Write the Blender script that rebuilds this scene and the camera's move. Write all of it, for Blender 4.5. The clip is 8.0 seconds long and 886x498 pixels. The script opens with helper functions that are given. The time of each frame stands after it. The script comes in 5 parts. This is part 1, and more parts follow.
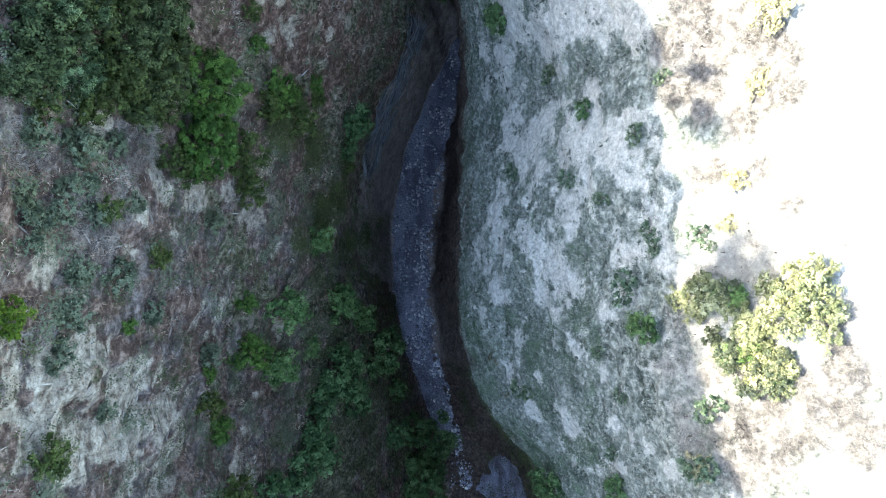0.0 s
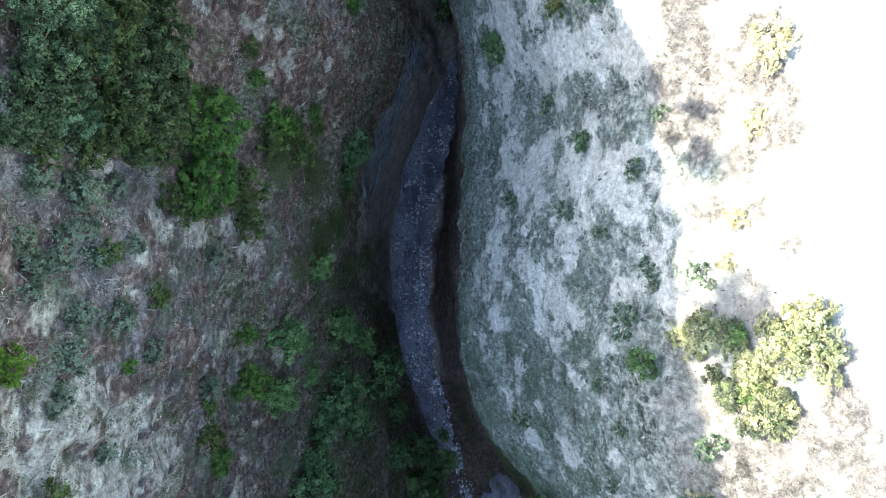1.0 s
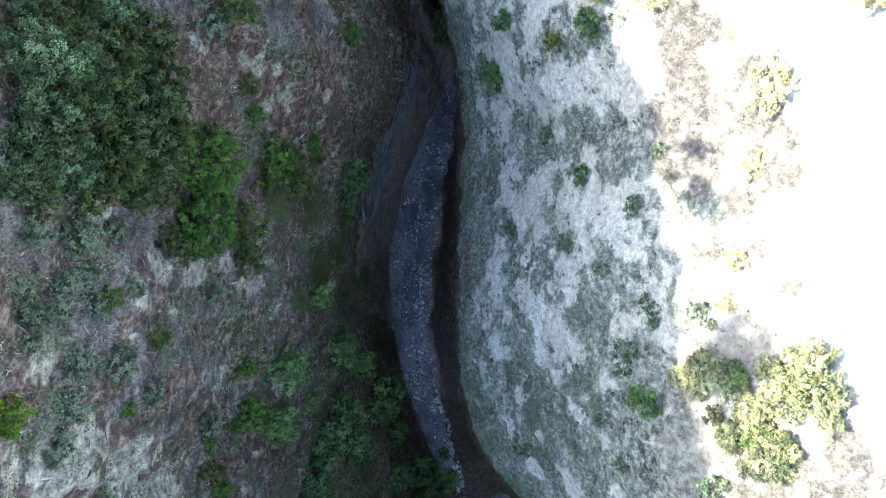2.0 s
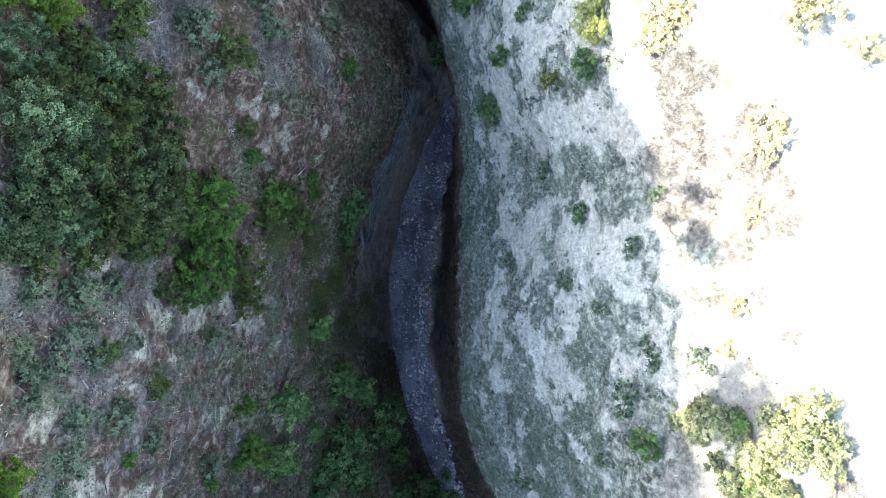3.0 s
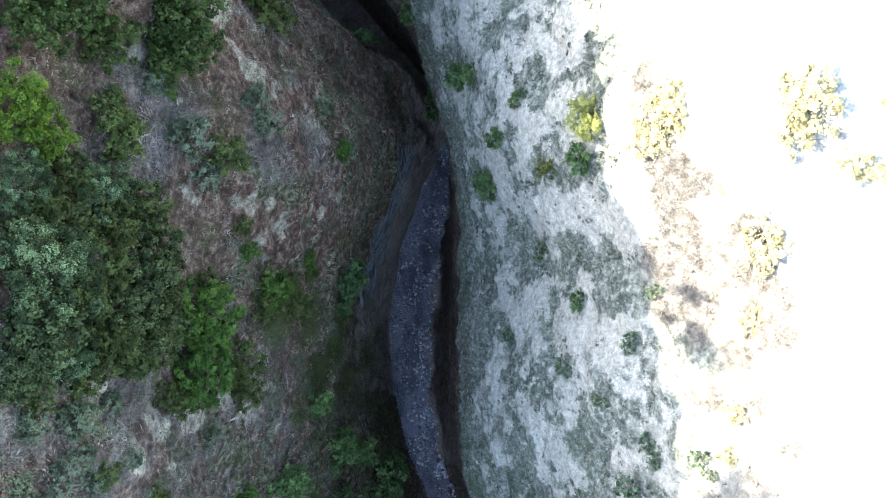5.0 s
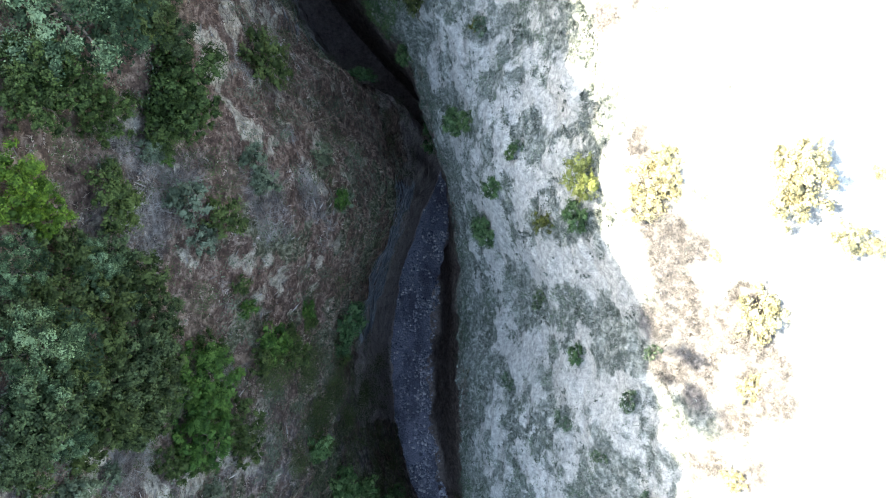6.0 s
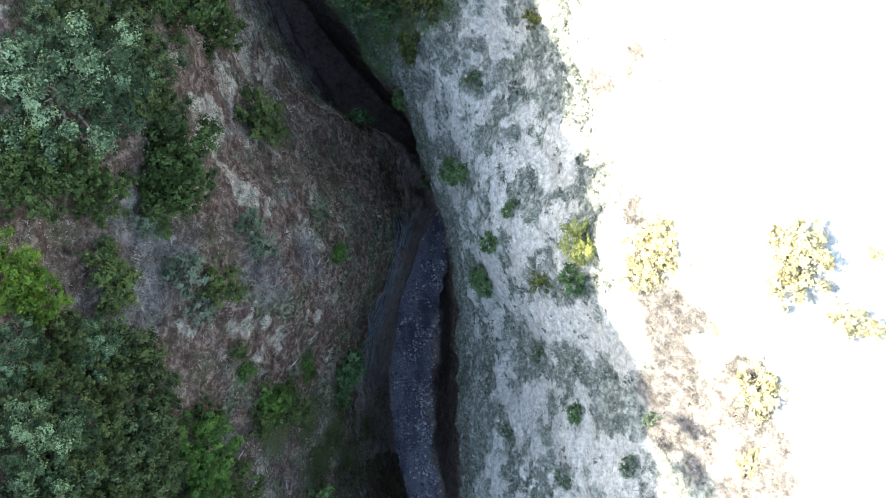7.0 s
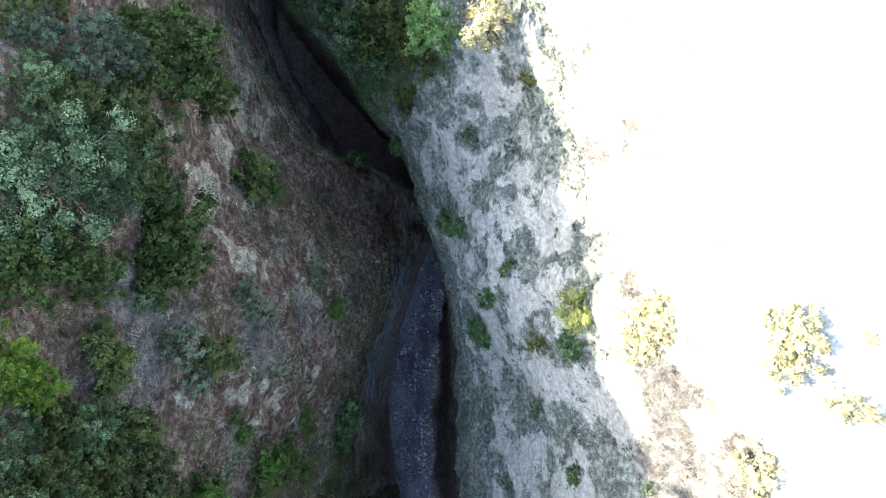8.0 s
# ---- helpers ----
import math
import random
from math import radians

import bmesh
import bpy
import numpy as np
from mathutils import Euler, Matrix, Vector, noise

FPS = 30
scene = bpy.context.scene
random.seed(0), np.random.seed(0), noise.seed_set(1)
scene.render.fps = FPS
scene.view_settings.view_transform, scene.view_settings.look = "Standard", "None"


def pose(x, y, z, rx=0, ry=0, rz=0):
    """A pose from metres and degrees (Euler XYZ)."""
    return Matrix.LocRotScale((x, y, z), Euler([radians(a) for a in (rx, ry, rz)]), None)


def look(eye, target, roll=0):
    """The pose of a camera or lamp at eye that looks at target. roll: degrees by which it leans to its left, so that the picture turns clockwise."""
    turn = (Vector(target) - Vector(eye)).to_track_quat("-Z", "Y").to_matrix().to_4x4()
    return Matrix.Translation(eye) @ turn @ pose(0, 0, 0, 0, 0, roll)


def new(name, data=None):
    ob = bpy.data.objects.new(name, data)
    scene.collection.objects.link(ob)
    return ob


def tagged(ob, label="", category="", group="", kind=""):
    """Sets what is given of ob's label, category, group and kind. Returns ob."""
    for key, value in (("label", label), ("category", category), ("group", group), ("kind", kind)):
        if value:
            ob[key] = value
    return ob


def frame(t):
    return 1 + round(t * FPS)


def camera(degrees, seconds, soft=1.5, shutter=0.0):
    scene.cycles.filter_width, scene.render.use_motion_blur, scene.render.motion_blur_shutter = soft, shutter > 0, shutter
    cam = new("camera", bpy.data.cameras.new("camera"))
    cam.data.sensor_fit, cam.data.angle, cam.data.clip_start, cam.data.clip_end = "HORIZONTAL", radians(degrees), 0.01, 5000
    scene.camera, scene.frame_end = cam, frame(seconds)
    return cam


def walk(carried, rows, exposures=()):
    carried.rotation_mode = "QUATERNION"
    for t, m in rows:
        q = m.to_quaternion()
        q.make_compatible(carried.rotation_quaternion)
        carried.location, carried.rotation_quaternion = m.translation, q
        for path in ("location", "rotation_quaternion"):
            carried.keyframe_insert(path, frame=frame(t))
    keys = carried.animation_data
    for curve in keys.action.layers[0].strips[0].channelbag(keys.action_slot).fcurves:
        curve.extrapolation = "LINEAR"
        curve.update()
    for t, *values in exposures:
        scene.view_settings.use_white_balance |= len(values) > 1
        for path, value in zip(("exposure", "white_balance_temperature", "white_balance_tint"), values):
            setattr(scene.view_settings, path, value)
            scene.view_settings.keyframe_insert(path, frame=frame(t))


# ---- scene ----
cam = camera(62.3, 8.0, soft=1.1)
METRES, EYE, TILT, LEAN, TURN = 12.0, 60.0, -90.0, 0.0, 0.0
ROWS = [
    (0.0, 0.0, 0.0, 0.0, 0.0, 0.0, -0.0),
    (0.5, -0.0, -0.0012, 0.0375, -0.03, 0.22, 0.15),
    (1.0, -0.0004, -0.0015, 0.0797, -0.05, 0.45, 0.3),
    (2.5, 0.0007, 0.0002, 0.2181, -0.11, 0.96, 0.93),
    (3.0, 0.0026, 0.0006, 0.273, -0.12, 1.11, 1.23),
    (3.5, 0.0045, 0.0008, 0.3269, -0.14, 1.24, 1.49),
    (4.0, 0.0083, -0.0002, 0.3884, -0.12, 1.39, 1.79),
    (4.5, 0.0122, -0.0016, 0.4493, -0.12, 1.53, 2.06),
    (6.0, 0.0325, -0.0107, 0.6659, -0.04, 1.98, 2.95),
    (6.5, 0.0404, -0.0134, 0.7422, -0.02, 2.16, 3.24),
    (7.0, 0.05, -0.0171, 0.8284, 0.0, 2.35, 3.56),
    (7.5, 0.0594, -0.0211, 0.9112, 0.01, 2.53, 3.8),
    (8.0, 0.0701, -0.0259, 0.996, 0.03, 2.73, 4.06),
]
walk(cam, [(t, pose(0, 0, EYE, TILT, LEAN, TURN) @ pose(METRES * x, METRES * y, METRES * z, 90 + pitch, roll, yaw)) for t, x, y, z, yaw, pitch, roll in ROWS],
     exposures=((0.0, 3.60, 7150, 3.0), (2.5, 3.68, 7250, 3.0), (4.25, 3.85, 7500, 4.0), (6.0, 3.65, 7650, 4.5), (8.0, 3.61, 7600, 4.5)))

# ---- world, sun and exposure ----
SUN_ELEV, SUN_FROM = 25.0, 172.0        # degrees; the side from which the sun shines, anticlockwise from +x
world = bpy.data.worlds.new("sky")
scene.world = world
world.use_nodes = True
wn = world.node_tree.nodes
sky = wn.new("ShaderNodeTexSky")
sky.sky_type = 'NISHITA'
sky.sun_disc = False
sky.sun_elevation = radians(SUN_ELEV)
sky.sun_rotation = radians(90 - SUN_FROM)
sky.air_density, sky.dust_density = 1.0, 1.5
world.node_tree.links.new(sky.outputs[0], wn["Background"].inputs[0])
wn["Background"].inputs[1].default_value = 0.12
sun = new("sun", bpy.data.lights.new("sun", 'SUN'))
sun.data.energy, sun.data.angle, sun.data.color = 2.3, radians(0.6), (1.0, 0.93, 0.82)
from_sun = Vector((math.cos(radians(SUN_FROM)) * math.cos(radians(SUN_ELEV)), math.sin(radians(SUN_FROM)) * math.cos(radians(SUN_ELEV)), math.sin(radians(SUN_ELEV))))
sun.matrix_world = look(from_sun * 120 + Vector((0, 0, 40)), (0, 0, 40))

# ---- terrain form ----
def lattice(ix, iy, iz, seed):
    h = (ix * 374761393 + iy * 668265263 + iz * 2147483647 + seed * 1274126177) & 0xFFFFFFFF
    h = ((h ^ (h >> 13)) * 1274126177) & 0xFFFFFFFF
    h = ((h ^ (h >> 16)) * 2246822519) & 0xFFFFFFFF
    return ((h ^ (h >> 15)) & 0xFFFFFF) / 8388607.5 - 1.0


def vnoise(p, seed):
    """Smooth noise, -1 to 1, at an array of places."""
    i = np.floor(p).astype(np.int64)
    f = p - i
    f = f * f * f * (f * (f * 6 - 15) + 10)
    out = 0
    for dx in (0, 1):
        for dy in (0, 1):
            for dz in (0, 1):
                w = (f[..., 0] if dx else 1 - f[..., 0]) * (f[..., 1] if dy else 1 - f[..., 1]) * (f[..., 2] if dz else 1 - f[..., 2])
                out = out + w * lattice(i[..., 0] + dx, i[..., 1] + dy, i[..., 2] + dz, seed)
    return out


def fbm(p, size, octaves, seed, rough=0.5):
    total, amp, norm = 0, 1.0, 0
    for k in range(octaves):
        total = total + amp * vnoise(p / size + 17.3 * k, seed + k)
        norm += amp
        amp *= rough
        size /= 2.03
    return total / norm


def smooth(q, xs, vs):
    """A smooth curve through vs at xs, held at its ends."""
    xs, vs = np.array(xs, float), np.array(vs, float)
    d = np.gradient(vs, xs, axis=0)
    d[0] = d[-1] = 0
    q = np.clip(q, xs[0], xs[-1])
    k = np.clip(np.searchsorted(xs, q) - 1, 0, len(xs) - 2)
    h = xs[k + 1] - xs[k]
    s = (q - xs[k]) / h
    return (vs[k] * (1 + 2 * s) * (1 - s) ** 2 + d[k] * h * s * (1 - s) ** 2 + vs[k + 1] * s * s * (3 - 2 * s) + d[k + 1] * h * s * s * (s - 1))


# Stations along the ravine.
ALONG = (-20, -13, -6, 0, 6, 12, 16, 18.4, 19.6, 21, 24, 30)
LINES = []


def line(name, xs, zs, strips):
    """A line that runs along the ravine: x and z at the stations, and how many strips follow it."""
    LINES.append((name, xs, zs, strips))


line("hill_far", [-1500] * 12, [62] * 12, 6)
line("hill", [-70] * 12, [60, 60, 60, 60, 60, 59.5, 58.32, 57.32, 56.75, 56, 54, 50], 10)
line("crest", [-24] * 12, [52.7, 52.7, 52.5, 52.1, 51.5, 51, 50.46, 50.16, 50.06, 49.9, 49.2, 47.6], 40)
line("shoulder", [-13.94, -13.7, -12.61, -11.53, -11.4, -12.15, -12.47, -12.59, -12.62, -12.66, -12.74, -12.8], [43.3, 43.49, 44.48, 45.49, 45.29, 43.81, 43.24, 42.85, 42.61, 42.31, 41.7, 40.1], 55)
line("brow", [-10.88, -10.64, -9.68, -9.02, -8.9, -8.31, -7.52, -7.48, -7.74, -8.09, -8.74, -10.01], [35.56, 36.1, 37.66, 38.91, 39.54, 38.72, 38.79, 38.5, 38.14, 37.67, 36.75, 35.04], 50)
line("rim", [-8.78, -8.75, -8.77, -7.33, -6.59, -5.11, -6, -6.6, -6.9, -7.15, -7.88, -10.21], [29.87, 30.32, 30.75, 32.38, 33.43, 33.61, 32.6, 32.2, 31.9, 31.68, 30.97, 30.99], 60)
line("upper_left", [-6.97, -7.16, -6.59, -6.01, -4.89, -2.97, -4.4, -4.9, -5.9, -6.6, -8, -9.57], [22.84, 22.81, 23.89, 25.47, 26.52, 26.04, 25.6, 25.4, 25, 24, 23.5, 24], 70)
line("lower_left", [-2.91, -3.74, -3.98, -4.93, -4.26, -1.75, -1.0, -1.9, -5.0, -6, -7.4, -9.09], [11.09, 11.1, 12.1, 12.01, 13, 14.5, 14.5, 15.5, 15, 13.5, 14, 16], 45)
line("bed_left", [0.61, -1.36, -3.58, -4.19, -3.55, -1.45, 0.5, 0.6, -4.2, -5, -6.9, -9.2], [1.92, 1.92, 1.33, 0.93, 0.61, 0.53, 1.4, 4.5, 6.5, 7.5, 9, 11.07], 30)
line("bed_right", [2.58, 0.96, -0.67, -0.83, -0.01, 1.15, 1.85, 1.5, 0.2, -1.2, -3.9, -7.42], [1.94, 1.97, 1.82, 1.22, 0.15, 0.41, 1.2, 3.8, 6, 7.5, 9, 11.04], 50)
line("lower_right", [6.0, 4.9, 1.6, 0.75, 1.1, 1.35, 1.33, 0.58, -0.28, -1.4, -3.75, -7.8], [7, 9, 12, 12, 11, 12, 12.6, 13.12, 13.51, 14, 15, 16], 50)
line("lip", [6.63, 6.1, 1.47, 1, 1.2, 1.1, 0.05, -0.6, -1.1, -1.95, -3.8, -7.8], [20, 21.5, 22.5, 22.2, 21, 22, 22.54, 22.49, 22.42, 22.3, 22, 22], 80)
line("middle_right", [7.47, 6.4, 3.99, 3.19, 3.68, 2.12, 1.58, 1.02, 0.56, 0, -1.15, -5.65], [28, 28.5, 29.57, 30, 29.39, 30.29, 29.47, 28.84, 28.55, 28.21, 27.49, 27.63], 65)
line("upper_right", [8.51, 7.46, 5.7, 5.46, 5.21, 4.41, 4.73, 4.54, 4.16, 3.67, 2.72, -1.8], [32.53, 33.05, 34.53, 35.23, 34.5, 35.11, 34.91, 34.62, 34.43, 34.2, 33.71, 33.74], 55)
line("edge_right", [9.88, 9.02, 7.49, 7.28, 7.19, 6.1, 5.93, 5.82, 5.72, 5.59, 5.33, 3.96], [37.44, 37.88, 38.81, 38.45, 38.22, 38.98, 38.13, 37.64, 37.51, 37.38, 37.07, 37.06], 50)
line("flat_right", [10.92, 10.89, 10.89, 10.83, 10.76, 10.9, 10.92, 10.92, 10.93, 10.93, 10.93, 10.95], [40.8, 41.1, 41.6, 41.9, 42.2, 42.4, 42.3, 42.18, 42.1, 42, 41.8, 41.2], 50)
line("back_right", [24] * 12, [43] * 12, 24)
line("far_right", [90] * 12, [46] * 12, 6)
line("end_right", [1500] * 12, [48] * 12, 0)
ROWS_Y = np.concatenate([[-1500, -400, -150, -80, -50, -38, -32, -28, -25, -23, -21.5], np.arange(-20.5, 31, 0.2), [31.5, 33, 36.5, 38, 42, 50, 65, 100, 200, 500, 1500]])


# The skyline of the left hill, from which the sun's shadow falls: y and z along its crest.
RIDGE = [(-20, 53.6), (-14, 53.6), (-9, 53.9), (-4, 54.4), (-2.2, 54.9), (-0.8, 53.6), (0.5, 53.7), (1.5, 53.0), (3.2, 51.7), (4.2, 51.5), (5.2, 52.8), (5.8, 52.2), (6.4, 51.2), (7.0, 50.6), (7.5, 50.5), (8.3, 50.8),
         (9.0, 51.6), (10.3, 52.2), (11.0, 52.0), (11.9, 51.2), (12.7, 49.8), (13.7, 50.1), (15, 50.9), (15.8, 51.4), (16.2, 50.7), (17, 51.3), (18.3, 49.2), (20.5, 49.7), (21.6, 47.8), (24, 48.2), (30, 47.6)]


def surface():
    """The ravine as a grid of places, rows along y, columns across; and the line number (with fraction) of each column."""
    line_x = np.stack([smooth(ROWS_Y, ALONG, l[1]) for l in LINES], 1)
    line_z = np.stack([smooth(ROWS_Y, ALONG, l[2]) for l in LINES], 1)
    us = np.concatenate([k + np.arange(l[3]) / l[3] for k, l in enumerate(LINES[:-1])] + [[len(LINES) - 1.0]])
    x = line_x[:, 0:1] * 0 + np.zeros((len(ROWS_Y), len(us)))
    z = x.copy()
    k = np.clip(us.astype(int), 0, len(LINES) - 2)
    s = us - k
    for arr, src in ((x, line_x), (z, line_z)):
        def tangent(i):
            a, b = src[:, np.clip(i - 1, 0, len(LINES) - 1)], src[:, np.clip(i + 1, 0, len(LINES) - 1)]
            p = src[:, i]
            full = (b - a) / 2
            small = np.minimum(np.abs(p - a), np.abs(b - p)) * 1.3
            return np.clip(full, -small, small)
        arr[:] = src[:, k] * (1 + 2 * s) * (1 - s) ** 2 + tangent(k) * s * (1 - s) ** 2 + src[:, k + 1] * s * s * (3 - 2 * s) + tangent(k + 1) * s * s * (s - 1)
    p = np.stack([x, np.repeat(ROWS_Y[:, None], len(us), 1), z], -1)
    return p, us


def normals(p):
    n = np.cross(np.gradient(p, axis=1), np.gradient(p, axis=0))
    return n / np.maximum(np.linalg.norm(n, axis=-1, keepdims=True), 1e-9)


def rugged():
    p, us = surface()
    n = normals(p)
    calm = np.interp(us, [0, 1, 2, 3, 4, 7, 7.8, 8.2, 8.9, 9.2, 10, 14, 15, 17, 18], [0, 0.3, 0.5, 1.2, 1, 1.1, 0.7, 0.12, 0.12, 0.7, 0.9, 0.8, 0.5, 0.3, 0])[None, :]
    big = fbm(p * np.array([1, 1, 0.7]), 3.0, 3, 11) * 0.42
    mid = fbm(p, 0.9, 3, 31) * 0.24
    ribs = vnoise(p * np.array([0.3, 0.16, 2.4]), 51) * 0.09 + vnoise(p * np.array([0.8, 0.5, 6.0]), 52) * 0.05
    bare = np.interp(us, [5.8, 6.5, 7.6, 8, 9, 9.4, 10.6, 11.1], [0, 1, 1, 0, 0, 1, 1, 0])[None, :]
    fine = fbm(p, 0.38, 2, 41) * 0.15
    crest = int(np.argmin(np.abs(us - 2.0)))
    lift = np.interp(ROWS_Y, [r[0] for r in RIDGE], [r[1] for r in RIDGE]) - p[:, crest, 2]
    p[..., 2] += lift[:, None] * np.exp(-((us - 2.0) / 0.5) ** 2)[None, :]
    bank = vnoise(p * np.array([0, 0.75, 0]), 61) * 0.24 + vnoise(p * np.array([0, 2.1, 0]), 62) * 0.12
    p[..., 0] += bank * (np.exp(-((us - 9.0) / 0.28) ** 2) + 0.5 * np.exp(-((us - 8.0) / 0.28) ** 2))[None, :] * (ROWS_Y < 19)[:, None]
    crag = fbm(p * np.array([1.7, 0.5, 1.3]), 0.8, 3, 175, 0.6) * np.interp(us, [3.3, 3.9, 5.2, 5.8], [0, 0.34, 0.34, 0])[None, :] * np.clip((-1.0 - ROWS_Y) / 2.0, 0, 1)[:, None]
    near = (ROWS_Y > -40) & (ROWS_Y < 45)
    d = ((big + mid + fine) * calm + ribs * bare + crag) * near[:, None]
    return p + n * d[..., None], us


GRID, US = rugged()
NORMAL = normals(GRID)


# ---- materials ----
def shader(name, rough=0.9):
    m = bpy.data.materials.new(name)
    m.use_nodes = True
    nt = m.node_tree
    bsdf = nt.nodes["Principled BSDF"]
    bsdf.inputs["Roughness"].default_value = rough
    bsdf.inputs["Specular IOR Level"].default_value = 0.2
    return m, nt, bsdf


def node(nt, kind, **sockets):
    n = nt.nodes.new(kind)
    for key, value in sockets.items():
        n.inputs[key.replace("_", " ")].default_value = value
    return n


def tex(nt, scale, detail=4.0, rough=0.6, stretch=(1, 1, 1)):
    c = nt.nodes.new("ShaderNodeTexCoord")
    mp = nt.nodes.new("ShaderNodeMapping")
    mp.inputs["Scale"].default_value = stretch
    n = node(nt, "ShaderNodeTexNoise", Scale=scale, Detail=detail, Roughness=rough)
    nt.links.new(c.outputs["Object"], mp.inputs[0])
    nt.links.new(mp.outputs[0], n.inputs["Vector"])
    return n.outputs["Fac"]


def ramp(nt, fac, stops):
    r = nt.nodes.new("ShaderNodeValToRGB")
    while len(r.color_ramp.elements) < len(stops):
        r.color_ramp.elements.new(0.5)
    for e, (at, col) in zip(r.color_ramp.elements, stops):
        e.position, e.color = at, (*col, 1)
    nt.links.new(fac, r.inputs[0])
    return r.outputs[0]


def blend(nt, fac, a, b, how='MIX'):
    m = nt.nodes.new("ShaderNodeMix")
    m.data_type, m.blend_type = 'RGBA', how
    if isinstance(fac, float):
        m.inputs[0].default_value = fac
    else:
        nt.links.new(fac, m.inputs[0])
    for sock, v in ((m.inputs[6], a), (m.inputs[7], b)):
        if isinstance(v, tuple):
            sock.default_value = (*v, 1)
        else:
            nt.links.new(v, sock)
    return m.outputs[2]


def bumped(nt, bsdf, height, strength, dist):
    b = node(nt, "ShaderNodeBump", Strength=strength, Distance=dist)
    nt.links.new(height, b.inputs["Height"])
    nt.links.new(b.outputs[0], bsdf.inputs["Normal"])


def attr(nt, name):
    a = nt.nodes.new("ShaderNodeAttribute")
    a.attribute_name = name
    return a.outputs["Fac"]


def torn(nt, name, grain, reach=0.9, lo=0.40, hi=0.60):
    """A patch mask from the ground, with its edge torn by fine grain."""
    add = nt.nodes.new("ShaderNodeMath")
    add.operation = 'MULTIPLY_ADD'
    nt.links.new(grain, add.inputs[0])
    add.inputs[1].default_value = reach
    nt.links.new(attr(nt, name), add.inputs[2])
    r = node(nt, "ShaderNodeMapRange", From_Min=lo + reach / 2, From_Max=hi + reach / 2)
    r.interpolation_type = 'SMOOTHSTEP'
    nt.links.new(add.outputs[0], r.inputs["Value"])
    return r.outputs[0]


def ground_material():
    m, nt, bsdf = shader("ravine_soil", 0.95)
    coarse, middle, fine = tex(nt, 1.6, 8, 0.7), tex(nt, 4.6, 8, 0.68), tex(nt, 16, 6, 0.7)
    layered = blend(nt, 0.6, middle, tex(nt, 4.5, 8, 0.72, (1.0, 0.4, 0.9)))
    litter = ramp(nt, layered, [(0.37, (0.025, 0.015, 0.012)), (0.5, (0.122, 0.073, 0.058)), (0.62, (0.38, 0.268, 0.222))])
    marl = ramp(nt, middle, [(0.36, (0.092, 0.110, 0.104)), (0.5, (0.235, 0.264, 0.253)), (0.64, (0.47, 0.497, 0.488))])
    grey = ramp(nt, layered, [(0.37, (0.028, 0.023, 0.026)), (0.5, (0.130, 0.112, 0.113)), (0.62, (0.37, 0.325, 0.322))])
    litter = blend(nt, ramp(nt, tex(nt, 0.75, 6, 0.65), [(0.44, (0.2, 0.2, 0.2)), (0.58, (1, 1, 1))]), litter, blend(nt, attr(nt, "cool"), litter, grey))
    litter = blend(nt, attr(nt, "pale_side"), litter, marl)
    loam = ramp(nt, layered, [(0.38, (0.095, 0.079, 0.064)), (0.5, (0.37, 0.308, 0.252)), (0.62, (0.68, 0.59, 0.50))])
    chalk = ramp(nt, middle, [(0.33, (0.30, 0.312, 0.312)), (0.5, (0.49, 0.503, 0.503)), (0.67, (0.70, 0.708, 0.70))])
    pale_loam = ramp(nt, layered, [(0.38, (0.075, 0.063, 0.053)), (0.5, (0.38, 0.325, 0.275)), (0.63, (0.70, 0.63, 0.555))])
    chalk = blend(nt, attr(nt, "pale_side"), blend(nt, attr(nt, "cool"), loam, pale_loam), chalk)
    clay = ramp(nt, blend(nt, 0.5, tex(nt, 1.7, 9, 0.75, (1, 0.25, 1.6)), middle), [(0.36, (0.17, 0.132, 0.125)), (0.5, (0.38, 0.315, 0.305)), (0.66, (0.58, 0.51, 0.505))])
    # Near-black brown that paints the gully's shade over the clay.
    slot_shade = ramp(nt, middle, [(0.36, (0.030, 0.021, 0.018)), (0.5, (0.074, 0.053, 0.046)), (0.66, (0.15, 0.115, 0.102))])
    clay = blend(nt, attr(nt, "slot_shade"), clay, slot_shade)
    moss = ramp(nt, middle, [(0.38, (0.029, 0.029, 0.016)), (0.5, (0.103, 0.098, 0.062)), (0.62, (0.27, 0.255, 0.19))])
    rust = ramp(nt, middle, [(0.34, (0.06, 0.036, 0.026)), (0.5, (0.14, 0.092, 0.07)), (0.66, (0.33, 0.235, 0.185))])
    c = blend(nt, torn(nt, "moss", coarse), litter, moss)
    c = blend(nt, torn(nt, "rust", coarse, 0.7), c, rust)
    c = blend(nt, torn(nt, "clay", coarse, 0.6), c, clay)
    bedded = tex(nt, 4.2, 8, 0.72, (1.6, 0.4, 1.3))
    rilled = tex(nt, 5.5, 8, 0.75, (1.3, 0.55, 0.8))
    shreds = blend(nt, attr(nt, "pale_side"), blend(nt, 0.6, fine, bedded), blend(nt, 0.65, fine, rilled))
    c = blend(nt, torn(nt, "chalk", shreds, 1.7, 0.22, 0.78), c, chalk)
    # Dry scrub ground, darkened to include the shade among its twigs.
    tan = ramp(nt, middle, [(0.34, (0.085, 0.08, 0.082)), (0.5, (0.20, 0.190, 0.192)), (0.66, (0.37, 0.355, 0.35))])
    c = blend(nt, torn(nt, "scrub", blend(nt, 0.5, middle, fine), 1.6, 0.06, 0.94), c, tan)
    gravel = ramp(nt, fine, [(0.34, (0.10, 0.105, 0.138)), (0.5, (0.31, 0.325, 0.445)), (0.66, (0.57, 0.595, 0.73))])
